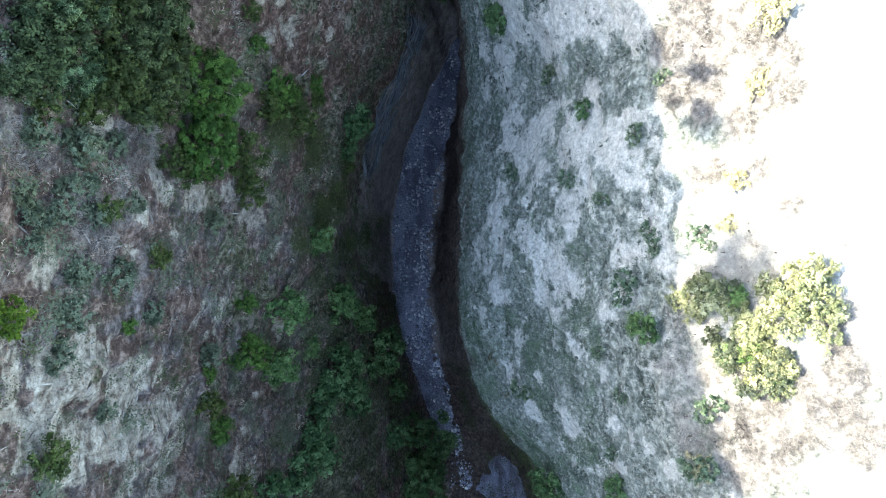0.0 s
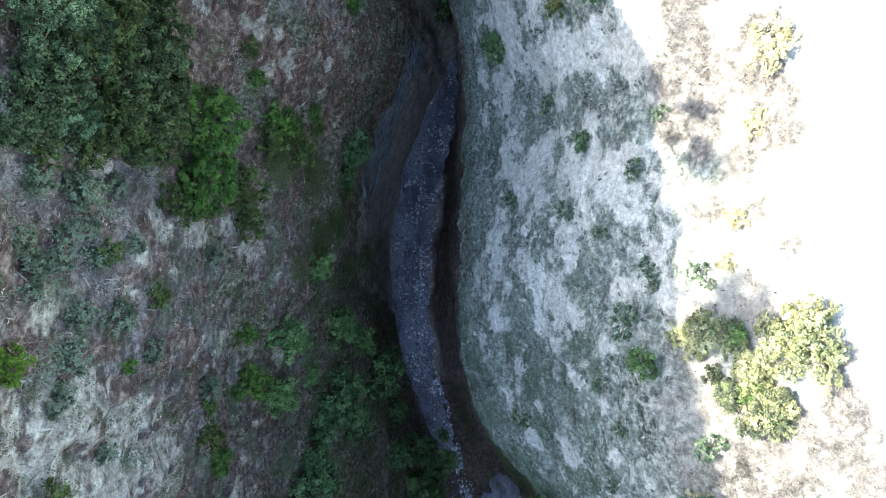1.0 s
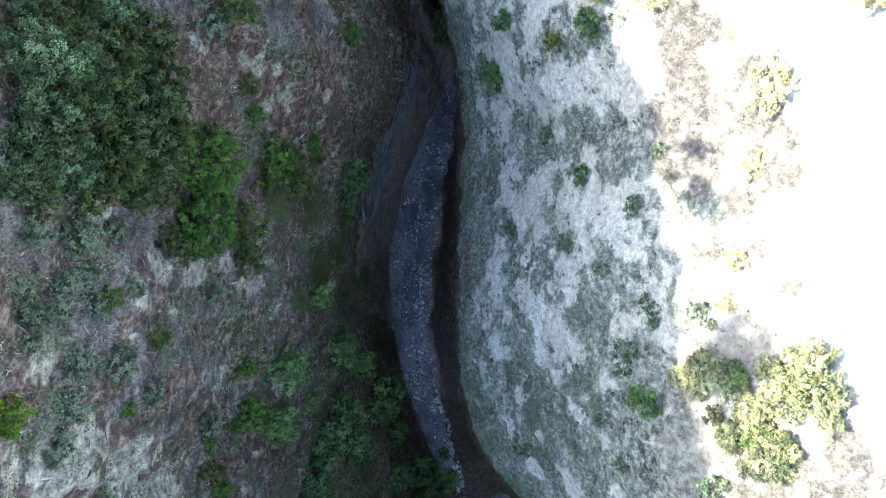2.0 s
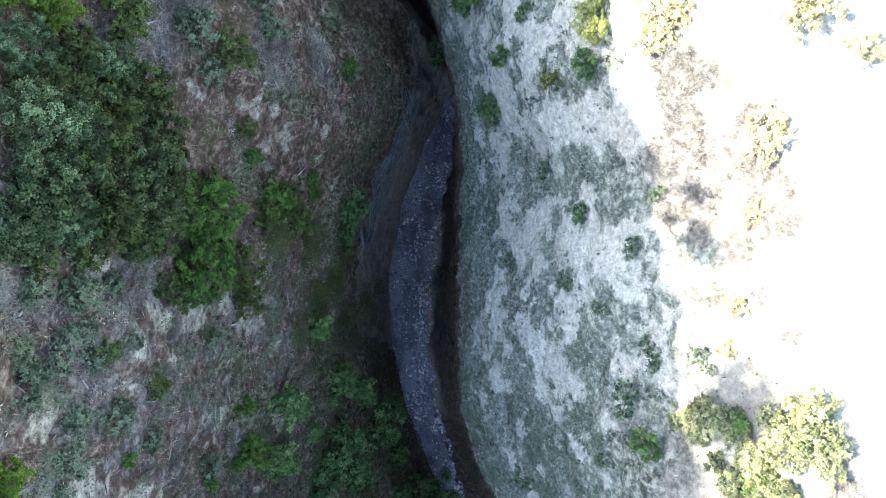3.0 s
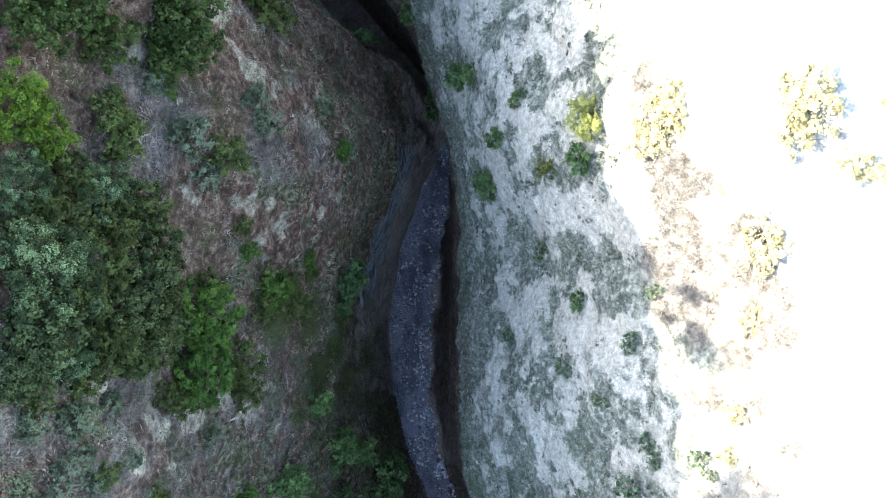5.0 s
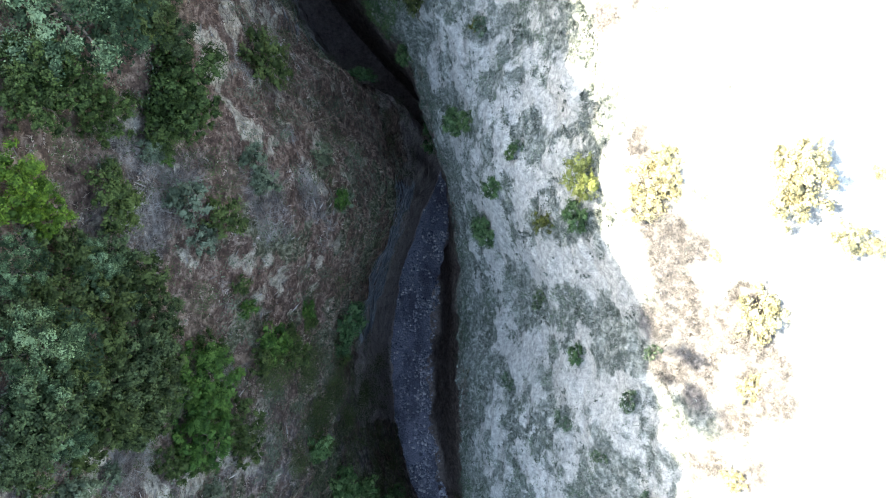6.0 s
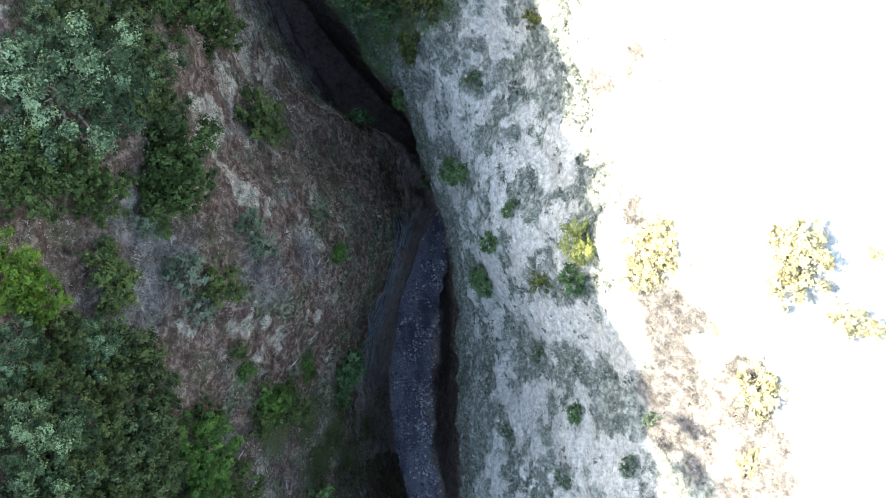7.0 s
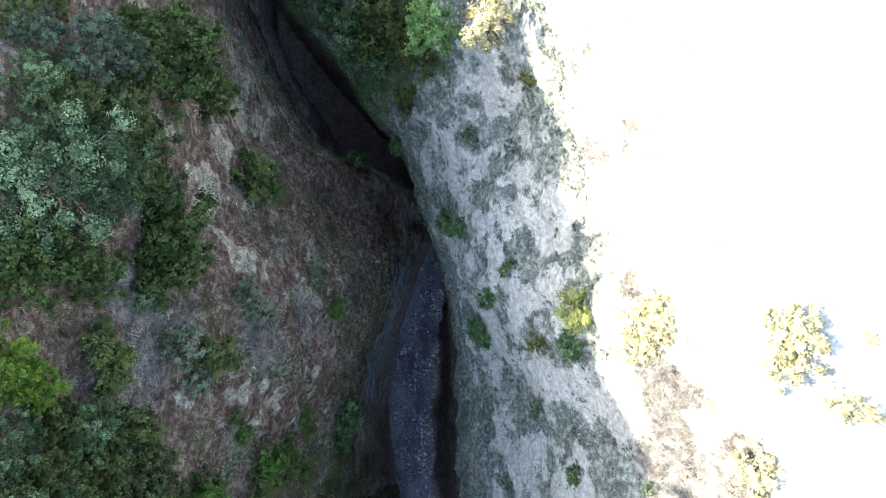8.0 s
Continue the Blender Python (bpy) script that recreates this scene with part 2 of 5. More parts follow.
    silt = ramp(nt, fine, [(0.34, (0.062, 0.060, 0.082)), (0.66, (0.24, 0.234, 0.315))])
    gravel = blend(nt, ramp(nt, tex(nt, 0.55, 4, 0.6, (1, 0.5, 1)), [(0.42, (0, 0, 0)), (0.6, (1, 1, 1))]), silt, gravel)
    c = blend(nt, torn(nt, "gravel", middle, 0.4), c, gravel)
    speck = ramp(nt, fine, [(0.34, (0.45, 0.45, 0.45)), (0.5, (0.95, 0.95, 0.95)), (0.62, (1.0, 1.0, 1.0))])
    c = blend(nt, blend(nt, attr(nt, "pale_side"), (1.0, 1.0, 1.0), (0.7, 0.7, 0.7)), c, blend(nt, 1.0, c, speck, 'MULTIPLY'))
    nt.links.new(c, bsdf.inputs["Base Color"])
    bumped(nt, bsdf, blend(nt, 0.45, middle, fine), 1.0, 0.25)
    return m


SOIL = ground_material()


# ---- ravine ground ----
def band(lo, hi, soft):
    return np.clip((US - lo) / soft, 0, 1) * np.clip((hi - US) / soft, 0, 1)


def spots(rows, soft=0.55):
    """How far each place of the ground lies inside some round patch with an uneven edge."""
    out = np.full(GRID.shape[:2], -1.0)
    edge = (1 + 0.8 * ragged) / 1.5
    for x, y, z, r in rows:
        d = np.sqrt(((GRID - np.array((x, y, z))) ** 2).sum(-1)) / r
        out = np.maximum(out, 1 - d * edge)
    return np.clip(out / soft, -1, 1)


BARE_NORTH = [(-7.2, 21.7, 28.8, 0.98), (-6.7, 20.8, 27.3, 0.72), (-6.8, 19.7, 30.9, 0.5), (-6.8, 17.6, 34.3, 0.69), (-6.6, 19.0, 29.0, 0.93), (-6.7, 16.0, 35.9, 0.45), (-6.8, 15.1, 36.3, 0.3), (-6.1, 13.3, 35.4, 0.46), (-6.2, 20.6, 25.7, 0.54)]
BARE_MIDDLE = [(-9.4, 3.5, 40.0, 0.44), (-9.5, 2.9, 40.1, 0.33), (-8.4, 1.9, 37.7, 0.52), (-8.7, 1.4, 39.0, 0.34), (-8.1, 1.8, 35.9, 0.51), (-7.5, 2.0, 34.4, 0.33), (-5.7, -5.7, 20.4, 0.32), (-5.6, 0.8, 22.1, 0.22)]
BARE_SOUTH = [(-10.7, -3.3, 41.4, 0.86), (-10.2, -3.3, 41.0, 0.73), (-10.1, -0.4, 41.4, 0.46), (-8.4, -2.9, 32.8, 0.38), (-9.3, -3.6, 37.5, 0.52), (-9.0, -3.6, 36.5, 0.4), (-9.2, -4.9, 35.2, 0.5), (-9.2, -5.9, 34.5, 0.43), (-9.6, -7.2, 34.1, 0.56), (-9.8, -8.1, 34.3, 0.67), (-9.7, -5.2, 37.4, 0.49), (-9.9, -4.6, 38.8, 0.46), (-10.2, -4.7, 39.8, 0.47), (-9.9, -7.3, 36.9, 0.54), (-10.4, -4.3, 40.8, 0.41), (-9.9, -6.0, 38.3, 0.4), (-10.7, -2.2, 41.9, 0.42), (-8.7, 1.0, 38.9, 0.39), (-9.4, 3.2, 40.1, 0.52), (-8.5, -2.3, 34.7, 0.39), (-8.5, -9.1, 29.8, 0.51), (-10.5, -3.2, 41.4, 1.0), (-9.7, -3.4, 40.2, 0.92), (-9.4, -3.9, 37.7, 0.86), (-9.3, -5.6, 35.6, 0.94), (-9.7, -5.6, 37.6, 1.04), (-10.4, -5.0, 40.1, 0.92), (-10.8, -4.5, 41.2, 0.73), (-9.7, -7.7, 34.5, 0.98), (-10.2, -6.1, 39.8, 0.94), (-8.3, -2.5, 33.4, 0.33), (-8.6, -3.1, 33.4, 0.33)]
BARE_RIGHT = [(4.3, 8.2, 33.4, 0.74), (4.9, 8.3, 34.5, 0.63), (5.9, 4.0, 36.0, 0.63), (5.6, 3.1, 35.8, 0.56), (5.2, 3.7, 34.5, 0.47), (4.6, 3.5, 32.7, 0.42), (3.8, 11.2, 34.2, 0.48), (2.9, 10.0, 30.9, 0.41), (4.6, 1.1, 33.5, 0.49), (4.8, 2.0, 33.9, 0.4), (3.4, 0.4, 31.0, 0.4), (4.2, -1.0, 32.5, 0.42), (4.8, -1.4, 33.7, 0.36), (2.3, -1.9, 27.7, 0.4), (6.0, 7.4, 37.0, 0.61), (6.4, 2.2, 37.0, 0.43), (4.2, 5.0, 30.7, 0.5), (3.6, 4.6, 29.6, 0.42), (3.8, 3.1, 31.2, 0.4), (2.4, 1.5, 28.0, 0.34), (3.4, 1.9, 30.3, 0.41), (3.1, 9.1, 29.4, 0.43)]
BARE_RIGHT_SOUTH = [(3.2, -3.7, 28.7, 0.43), (3.9, -6.9, 28.5, 0.53), (4.5, -6.2, 31.2, 0.49), (4.9, -6.9, 31.4, 0.44), (4.0, -9.1, 24.6, 0.55), (5.8, -5.9, 34.9, 0.39), (6.2, -6.3, 35.7, 0.38), (6.6, -6.5, 36.5, 0.33), (7.1, -6.7, 37.5, 0.38), (5.5, -4.5, 34.5, 0.31), (4.6, 8.0, 33.7, 0.61), (4.2, 8.0, 32.8, 0.54), (5.4, 4.4, 34.5, 0.59), (2.9, -5.3, 27.6, 0.35), (6.2, -7.6, 34.7, 0.35)]
BARE_RIGHT_NORTH = [(2.4, 19.6, 32.0, 0.44), (3.1, 19.5, 32.6, 0.39), (1.4, 18.5, 29.8, 0.43), (4.2, 17.1, 33.8, 0.49), (3.2, 18.3, 32.3, 0.39), (4.3, 15.8, 34.2, 0.49), (2.8, 16.5, 31.7, 0.4), (4.9, 8.3, 34.4, 0.71), (5.8, 8.1, 37.0, 0.5), (5.5, 6.7, 34.9, 0.43), (4.0, 4.9, 30.4, 0.55), (3.3, 10.6, 32.7, 0.42), (3.1, 9.0, 29.6, 0.42), (3.4, 13.9, 33.4, 0.42), (4.4, 13.7, 34.9, 0.39), (3.8, 15.0, 33.9, 0.33)]
GREEN_BANDS = [(3.5, 7.6, 29.1, 0.95), (4.3, 6.9, 31.1, 0.76), (4.8, 7.3, 33.9, 0.61), (5.6, 6.4, 34.9, 1.2), (6.2, 6.7, 37.2, 0.6), (5.8, 5.2, 35.7, 1.16), (3.9, 6.0, 29.7, 0.84), (2.0, 6.7, 24.7, 1.14), (1.9, 8.1, 24.7, 0.82), (3.1, 3.2, 28.4, 0.88), (1.8, 2.3, 25.9, 1.05), (2.7, 1.8, 28.4, 0.78), (4.5, 2.6, 33.3, 0.82), (5.3, 2.7, 35.4, 0.68), (6.1, 3.2, 36.4, 0.54), (5.7, 1.7, 36.0, 1.07), (6.6, 2.0, 37.2, 0.53), (3.9, 1.3, 31.8, 0.61), (3.0, -0.5, 29.8, 0.93), (5.0, 0.2, 34.5, 0.98), (2.2, 10.1, 27.7, 0.85), (3.9, 10.0, 33.8, 0.61), (4.9, 9.7, 35.7, 0.79), (2.4, 7.0, 26.1, 1.15), (5.1, 6.6, 34.0, 1.21), (5.9, 6.0, 35.8, 1.12), (3.8, 6.8, 29.5, 1.04), (4.8, 9.2, 35.4, 0.76), (1.6, 5.0, 23.7, 0.95), (6.7, 5.3, 37.3, 0.6), (3.6, 4.0, 29.8, 0.93), (2.8, 2.2, 28.6, 1.11), (3.9, 1.8, 31.8, 1.0), (2.4, -0.0, 27.6, 0.89), (4.7, 1.2, 33.6, 0.73)]
SHADY_GREEN = [(-6.5, 4.7, 31.4, 0.88), (-5.7, 4.5, 28.3, 0.98), (-5.4, 2.8, 23.2, 1.13), (-5.8, 1.6, 25.8, 1.15), (-6.3, 0.8, 28.8, 0.96), (-5.5, -0.9, 19.1, 1.25), (-5.0, 0.1, 14.3, 1.05), (-5.7, -2.6, 20.8, 1.2), (-4.8, 5.1, 24.2, 0.83)]
PALE_BANDS = [(4.2, 8.3, 33.3, 0.83), (5.2, 8.1, 35.3, 0.8), (4.1, 5.3, 30.5, 0.5), (5.8, 3.7, 35.6, 0.86), (4.9, 3.7, 34.1, 0.68), (3.6, 4.6, 29.6, 0.61), (4.6, 1.8, 33.4, 0.49), (4.6, 0.9, 33.5, 0.53), (3.3, 0.3, 30.6, 0.45), (2.5, 2.8, 27.5, 0.4), (3.5, 11.2, 33.6, 0.7), (2.7, 10.7, 31.0, 0.36), (4.5, 8.2, 33.8, 0.97), (5.4, 7.9, 35.6, 0.95), (4.6, 4.0, 33.4, 0.55), (5.8, 4.1, 35.7, 0.55), (3.2, 8.9, 29.7, 0.52), (4.1, 5.2, 30.4, 0.59)]
TAN_PATH = [(-7.1, 16.1, 36.7, 0.4), (-6.8, 15.4, 36.5, 0.37), (-6.7, 14.7, 36.1, 0.34), (-6.7, 14.3, 35.5, 0.31), (-6.3, 13.8, 35.3, 0.35), (-5.8, 13.3, 34.7, 0.47), (-5.5, 13.2, 33.7, 0.41), (-6.7, 17.4, 34.2, 0.61), (-6.4, 17.8, 32.0, 0.61), (-6.8, 15.1, 35.7, 0.34), (-7.1, 19.4, 33.8, 0.7), (-7.1, 20.6, 32.6, 0.65), (-6.7, 19.0, 31.7, 0.89), (-6.0, 17.3, 31.4, 0.58), (-6.4, 18.8, 30.7, 0.69), (-7.5, 8.7, 36.9, 0.29), (-7.1, 8.8, 36.3, 0.29), (-6.6, 8.8, 35.7, 0.34), (-6.2, 8.9, 34.9, 0.35), (-5.7, 8.9, 34.1, 0.32), (-5.2, 8.9, 33.0, 0.29), (-4.9, 8.7, 31.0, 0.27)]
GREEN_RIGHT = [(3.6, 7.8, 30.1, 0.6), (4.7, 7.1, 33.4, 0.62), (5.3, 6.5, 34.5, 0.59), (5.8, 6.0, 35.6, 0.64), (4.8, 6.1, 32.6, 0.59), (4.1, 6.4, 30.0, 0.51), (6.1, 5.2, 36.5, 0.62), (3.2, 3.2, 28.8, 0.53), (4.6, 2.5, 33.5, 0.45), (6.2, 3.5, 36.5, 0.4), (5.4, 1.9, 35.5, 0.45), (2.8, -2.7, 28.0, 0.59), (3.9, -2.8, 30.9, 0.58), (2.3, 2.4, 27.0, 0.51), (5.6, 0.4, 35.3, 0.53), (3.7, 1.3, 31.5, 0.39), (4.9, -0.0, 34.0, 0.4), (2.2, 4.7, 25.7, 0.48), (4.3, 10.1, 35.0, 0.58), (2.5, 12.4, 31.3, 0.54)]
GREEN_RIGHT_SOUTH = [(5.2, -4.6, 33.8, 0.57), (4.6, -3.8, 32.6, 0.59), (4.1, -4.6, 31.2, 0.53), (5.8, -3.4, 35.6, 0.49), (3.8, -2.7, 30.4, 0.5), (6.2, -4.4, 36.1, 0.63), (6.6, -4.9, 37.2, 0.63), (5.3, -6.0, 33.2, 0.41), (2.4, -3.0, 27.5, 0.55), (2.2, -5.1, 26.4, 0.57), (5.6, -7.6, 32.6, 0.51), (5.3, -9.1, 29.8, 0.56), (5.6, 6.1, 35.3, 0.84), (4.3, 6.6, 31.5, 0.88), (3.3, 7.7, 28.8, 0.63), (6.5, 4.8, 36.9, 0.5), (3.5, 6.1, 28.7, 0.58), (2.3, 17.9, 30.9, 0.5), (3.9, 10.4, 33.9, 0.53), (4.6, 9.4, 35.0, 0.39), (3.3, 12.3, 33.3, 0.5)]
RUSTY = [(-7.1, 16.3, 37.5, 0.67), (-9.5, 12.0, 40.6, 0.58), (-6.4, 11.4, 36.0, 0.45), (-8.1, 7.0, 38.0, 0.85), (-7.5, 7.4, 36.7, 0.61), (-8.3, 7.6, 38.4, 0.4), (-7.8, 6.9, 36.7, 0.83), (-6.8, 5.4, 33.8, 0.52), (-6.2, 11.5, 35.9, 0.41), (-6.2, 14.6, 33.8, 0.41), (-7.5, 6.3, 35.8, 0.56), (-4.6, 14.2, 30.7, 0.6), (-8.8, 0.0, 37.9, 0.41), (-10.1, -1.4, 41.2, 0.38), (-9.2, 7.6, 39.9, 0.4)]
DRY_GREY = [(-8.0, 11.3, 38.2, 0.84), (-8.7, 10.2, 39.1, 0.65), (-8.3, 9.7, 38.5, 0.6), (-10.2, 2.4, 42.0, 0.63), (-7.4, 11.4, 37.6, 0.63), (-9.5, 0.8, 40.4, 0.66), (-8.7, 3.3, 38.6, 0.76), (-5.7, 10.6, 34.5, 0.99), (-4.5, 11.3, 32.1, 0.74), (-10.2, 2.7, 42.5, 0.59), (-8.8, 3.0, 38.6, 0.72), (-9.6, 4.1, 40.9, 0.5), (-8.0, 10.6, 38.1, 0.75), (-8.5, 10.2, 38.7, 0.56), (-8.7, 12.4, 39.4, 0.61), (-8.3, 9.3, 38.4, 0.57), (-5.6, 10.1, 34.4, 0.68), (-9.1, 3.1, 39.2, 0.54), (-10.4, -2.3, 41.3, 0.49), (-9.3, 0.3, 40.1, 0.52)]
SCREE = [(4.9, -17.1, 5.2, 1.44), (3.8, -18.6, 3.0, 1.14), (5.8, -17.6, 6.8, 1.07), (4.2, -16.9, 3.7, 0.78)]
SCRUB_SOUTH = [(8.0, -4.7, 39.6, 0.47), (8.6, -5.0, 40.2, 0.52), (8.1, -3.4, 39.7, 0.41), (8.3, -6.1, 39.8, 0.53), (9.0, -5.7, 40.4, 0.39), (9.6, -4.1, 41.1, 0.32), (10.1, -2.7, 41.5, 0.34), (10.6, -5.1, 41.6, 0.43), (7.6, -3.5, 39.2, 0.39), (8.9, -4.1, 40.4, 0.39), (9.4, -3.5, 40.9, 0.38), (10.0, -1.7, 41.4, 0.34)]
SCRUB_NORTH = [(7.6, 5.9, 38.8, 0.56), (8.4, 5.8, 40.0, 0.53), (8.8, 5.5, 40.4, 0.39), (9.1, 5.1, 40.8, 0.33), (7.4, 4.9, 38.1, 0.51), (7.8, 4.6, 38.8, 0.43), (8.6, 4.6, 40.2, 0.46), (7.5, 2.0, 38.6, 0.33), (8.6, 2.0, 40.2, 0.37), (9.1, 1.2, 40.8, 0.3), (7.8, 2.3, 39.1, 0.35), (6.9, 8.1, 38.9, 0.56), (6.6, 8.9, 38.8, 0.46), (7.2, 7.3, 38.7, 0.36), (7.6, 8.4, 39.7, 0.31), (7.4, 6.3, 38.7, 0.43), (7.9, 6.1, 39.3, 0.35), (5.8, 15.7, 37.7, 0.49), (6.5, 16.0, 39.1, 0.43), (6.5, 10.0, 38.9, 0.49), (7.0, 9.0, 39.3, 0.42), (7.3, 8.3, 39.4, 0.32), (5.1, 13.0, 36.4, 0.33)]
SCRUB_EDGE = [(7.4, 6.4, 38.7, 0.49), (7.8, 5.4, 39.0, 0.58), (8.3, 6.0, 39.7, 0.41), (7.1, 4.9, 37.8, 0.48), (8.7, 6.5, 40.3, 0.33), (8.7, 4.3, 40.3, 0.55), (9.1, 4.1, 40.8, 0.38), (8.3, 3.6, 39.6, 0.41), (7.6, 4.1, 38.6, 0.4), (7.0, 7.4, 38.5, 0.3), (6.2, 11.5, 39.0, 0.39), (6.3, 9.6, 38.5, 0.34), (6.7, 9.4, 39.1, 0.26), (7.4, 7.1, 38.7, 0.66), (8.0, 6.4, 39.5, 0.48), (6.8, 6.2, 37.9, 0.51), (8.5, 6.8, 40.3, 0.46), (10.2, -3.2, 41.6, 0.57), (10.0, -4.1, 41.4, 0.57), (10.7, -4.6, 41.6, 0.51), (9.2, -4.8, 40.7, 0.59), (8.1, -5.0, 39.7, 0.63), (8.4, -5.6, 40.0, 0.56)]
# Grey-lilac patches near the sun's edge: scrub with its shade coloured in.
SCRUB_SHADE = [(8.5, 0.3, 40.1, 0.67), (9.0, -0.3, 40.5, 0.54), (8.2, -0.5, 39.5, 0.63), (8.6, -1.1, 40.0, 0.62), (7.4, -1.0, 38.4, 0.57), (7.2, -2.0, 38.2, 0.67), (7.2, -3.0, 38.4, 0.66), (7.4, -3.9, 38.8, 0.55), (7.1, 5.6, 37.9, 0.48), (7.5, 5.3, 38.6, 0.5), (7.9, 4.5, 39.0, 0.42), (7.5, 0.7, 38.5, 0.43), (8.0, 0.2, 39.4, 0.48), (7.1, -4.7, 38.3, 0.67), (7.3, -5.7, 38.4, 0.67), (6.8, -3.7, 37.8, 0.58), (9.1, -6.1, 40.5, 0.51), (8.6, -6.5, 40.0, 0.52)]
wob = fbm(GRID, 2.2, 4, 71, 0.6)
ragged = fbm(GRID, 0.7, 4, 121, 0.65)
patch = 0.50 * fbm(GRID * np.array([0.8, 1.0, 0.6]), 0.52, 3, 91, 0.6) + 0.50 * fbm(GRID * np.array([1, 0.8, 0.7]), 1.4, 3, 95, 0.6)
streak = fbm(GRID * np.array([1.7, 0.5, 1.3]), 0.55, 4, 171, 0.65)
chalk_bias = np.interp(US, [0, 3, 5.2, 6.2, 7, 11, 11.4, 12, 12.5, 13.4, 14.1, 15, 18], [-0.30, -0.28, -0.28, -0.42, -0.9, -0.9, -0.05, 0.02, 0.02, 0.0, 0.3, 0.6, 0.6])[None, :]
north0 = np.clip((ROWS_Y - 18.5) / 3, 0, 1)[:, None] * np.clip((US - 10.8) * 2, 0, 1)[None, :] * np.clip(12.7 - US, 0, 1)[None, :]
lower0 = 0.07 * np.clip((ROWS_Y + 22) / 4, 0, 1)[:, None] * np.clip((US - 11.0) * 5, 0, 1)[None, :] * np.clip(13.0 - US, 0, 1)[None, :]
south0 = 0.30 * np.clip((-0.5 - ROWS_Y) / 3, 0, 1)[:, None] * (US > 10)[None, :]
CHALK = np.clip((1.2 * patch + chalk_bias - 0.9 * north0 - south0 + lower0 + 0.66 * np.maximum(spots(BARE_MIDDLE, 0.8), -0.04) + 1.2 * np.maximum(spots(BARE_NORTH, 0.8), 0) + 0.7 * np.maximum(spots(BARE_SOUTH, 0.9) + 0.9 * streak + 0.12, 0) * (US < 6.5)[None, :] + 0.36 * np.maximum(spots(BARE_RIGHT + BARE_RIGHT_NORTH, 0.9), -0.05) + 0.6 * np.maximum(spots(BARE_RIGHT_SOUTH, 0.8), 0) + 0.36 * np.maximum(spots(PALE_BANDS, 0.9), 0) - 0.30 * np.maximum(spots(GREEN_RIGHT + GREEN_RIGHT_SOUTH, 0.9), 0) - 0.26 * np.maximum(spots(GREEN_BANDS, 0.9), 0) + 0.5 * np.maximum(spots(TAN_PATH, 0.8), 0)) * 3.6 + 0.5, 0, 1)
u_wob = US[None, :] + wob * 0.35
SOUTH = np.clip((-1.0 - ROWS_Y) / 3, 0, 1)[:, None]
CLAY = np.clip((u_wob - 6.5 - 1.3 * SOUTH) / 0.5, 0, 1) * np.clip((11.1 - u_wob) / 0.25, 0, 1)
GRAVEL = np.clip(spots(SCREE) * 1.2 + 0.4 * ragged, 0, 0.9) + np.clip((US[None, :] + ragged * 0.10 - 8.03) / 0.08, 0, 1) * np.clip((8.90 - US[None, :] + ragged * 0.10 + wob * 0.22) / 0.08, 0, 1) * np.clip((19.0 - ROWS_Y) / 2.0, 0, 1)[:, None] * np.clip((ROWS_Y + 16) / 3.0, 0, 1)[:, None]
PALE_SIDE = np.clip((u_wob - 10.9) / 0.3, 0, 1)
RUST = np.clip(spots(RUSTY) * 0.8 + 0.2 * ragged, 0, 0.85)
COOL = np.clip(np.maximum(0.25 + 0.75 * spots(DRY_GREY, 0.6), np.clip((6.0 - ROWS_Y) / 6, 0, 0.85)[:, None]) + 0.3 * ragged - np.maximum(spots(TAN_PATH + BARE_NORTH, 0.6), 0) - 0.15 * np.clip((ROWS_Y - 10) / 3, 0, 1)[:, None], 0, 1)
# Where shade is painted: right wall up to the lip, and the northern slot.
SLOT_SHADE = np.maximum(np.clip((u_wob - 8.7) / 0.5, 0, 1), np.clip((ROWS_Y - 18.6) / 1.0, 0, 0.6)[:, None] * np.clip((u_wob - 7.0) / 0.6, 0, 1)) * (0.88 + 0.2 * ragged)
# Painted shade also covers the southern end of the bed and its banks.
SLOT_SHADE = np.maximum(SLOT_SHADE, np.clip((-7 - ROWS_Y) / 2, 0, 1)[:, None] * np.clip((u_wob - 7.5) / 0.4, 0, 1) * (0.96 + 0.1 * ragged))
# Scrub ground on the flat, plus weaker patches that paint shaded scrub.
SCRUB_AND_SHADE = np.clip(np.maximum(spots([(x, y, z, 1.15 * r) for x, y, z, r in SCRUB_SOUTH + SCRUB_NORTH + SCRUB_EDGE], 0.6) * 0.8 + 0.22, spots(SCRUB_SHADE, 0.6) * 0.4 + 0.1) + 0.3 * ragged, 0, 1) * np.clip((US - 13.2) * 2, 0, 1)[None, :]
north = np.clip((ROWS_Y - 18.5) / 3, 0, 1)[:, None] * np.clip(US - 10.8, 0, 0.5)[None, :] * np.clip(13.2 - US, 0, 1)[None, :]
MOSS = np.clip((fbm(GRID, 1.6, 5, 151, 0.65) + np.interp(US, [0, 4, 5.4, 6.2, 7, 10.8, 11.3, 12.2, 15, 18], [-0.3, -0.28, -0.10, 0.08, -0.2, -0.3, -0.3, -0.5, -0.6, -0.6])[None, :] + north + 0.28 * np.maximum(spots(SHADY_GREEN, 0.8), 0) + 0.3 * SOUTH * band(5.6, 8.0, 0.5)[None, :] - 0.2 * np.clip((ROWS_Y - 12) / 3, 0, 1)[:, None] * (US < 8)[None, :]) * 2.2 + 0.25, 0, 1)


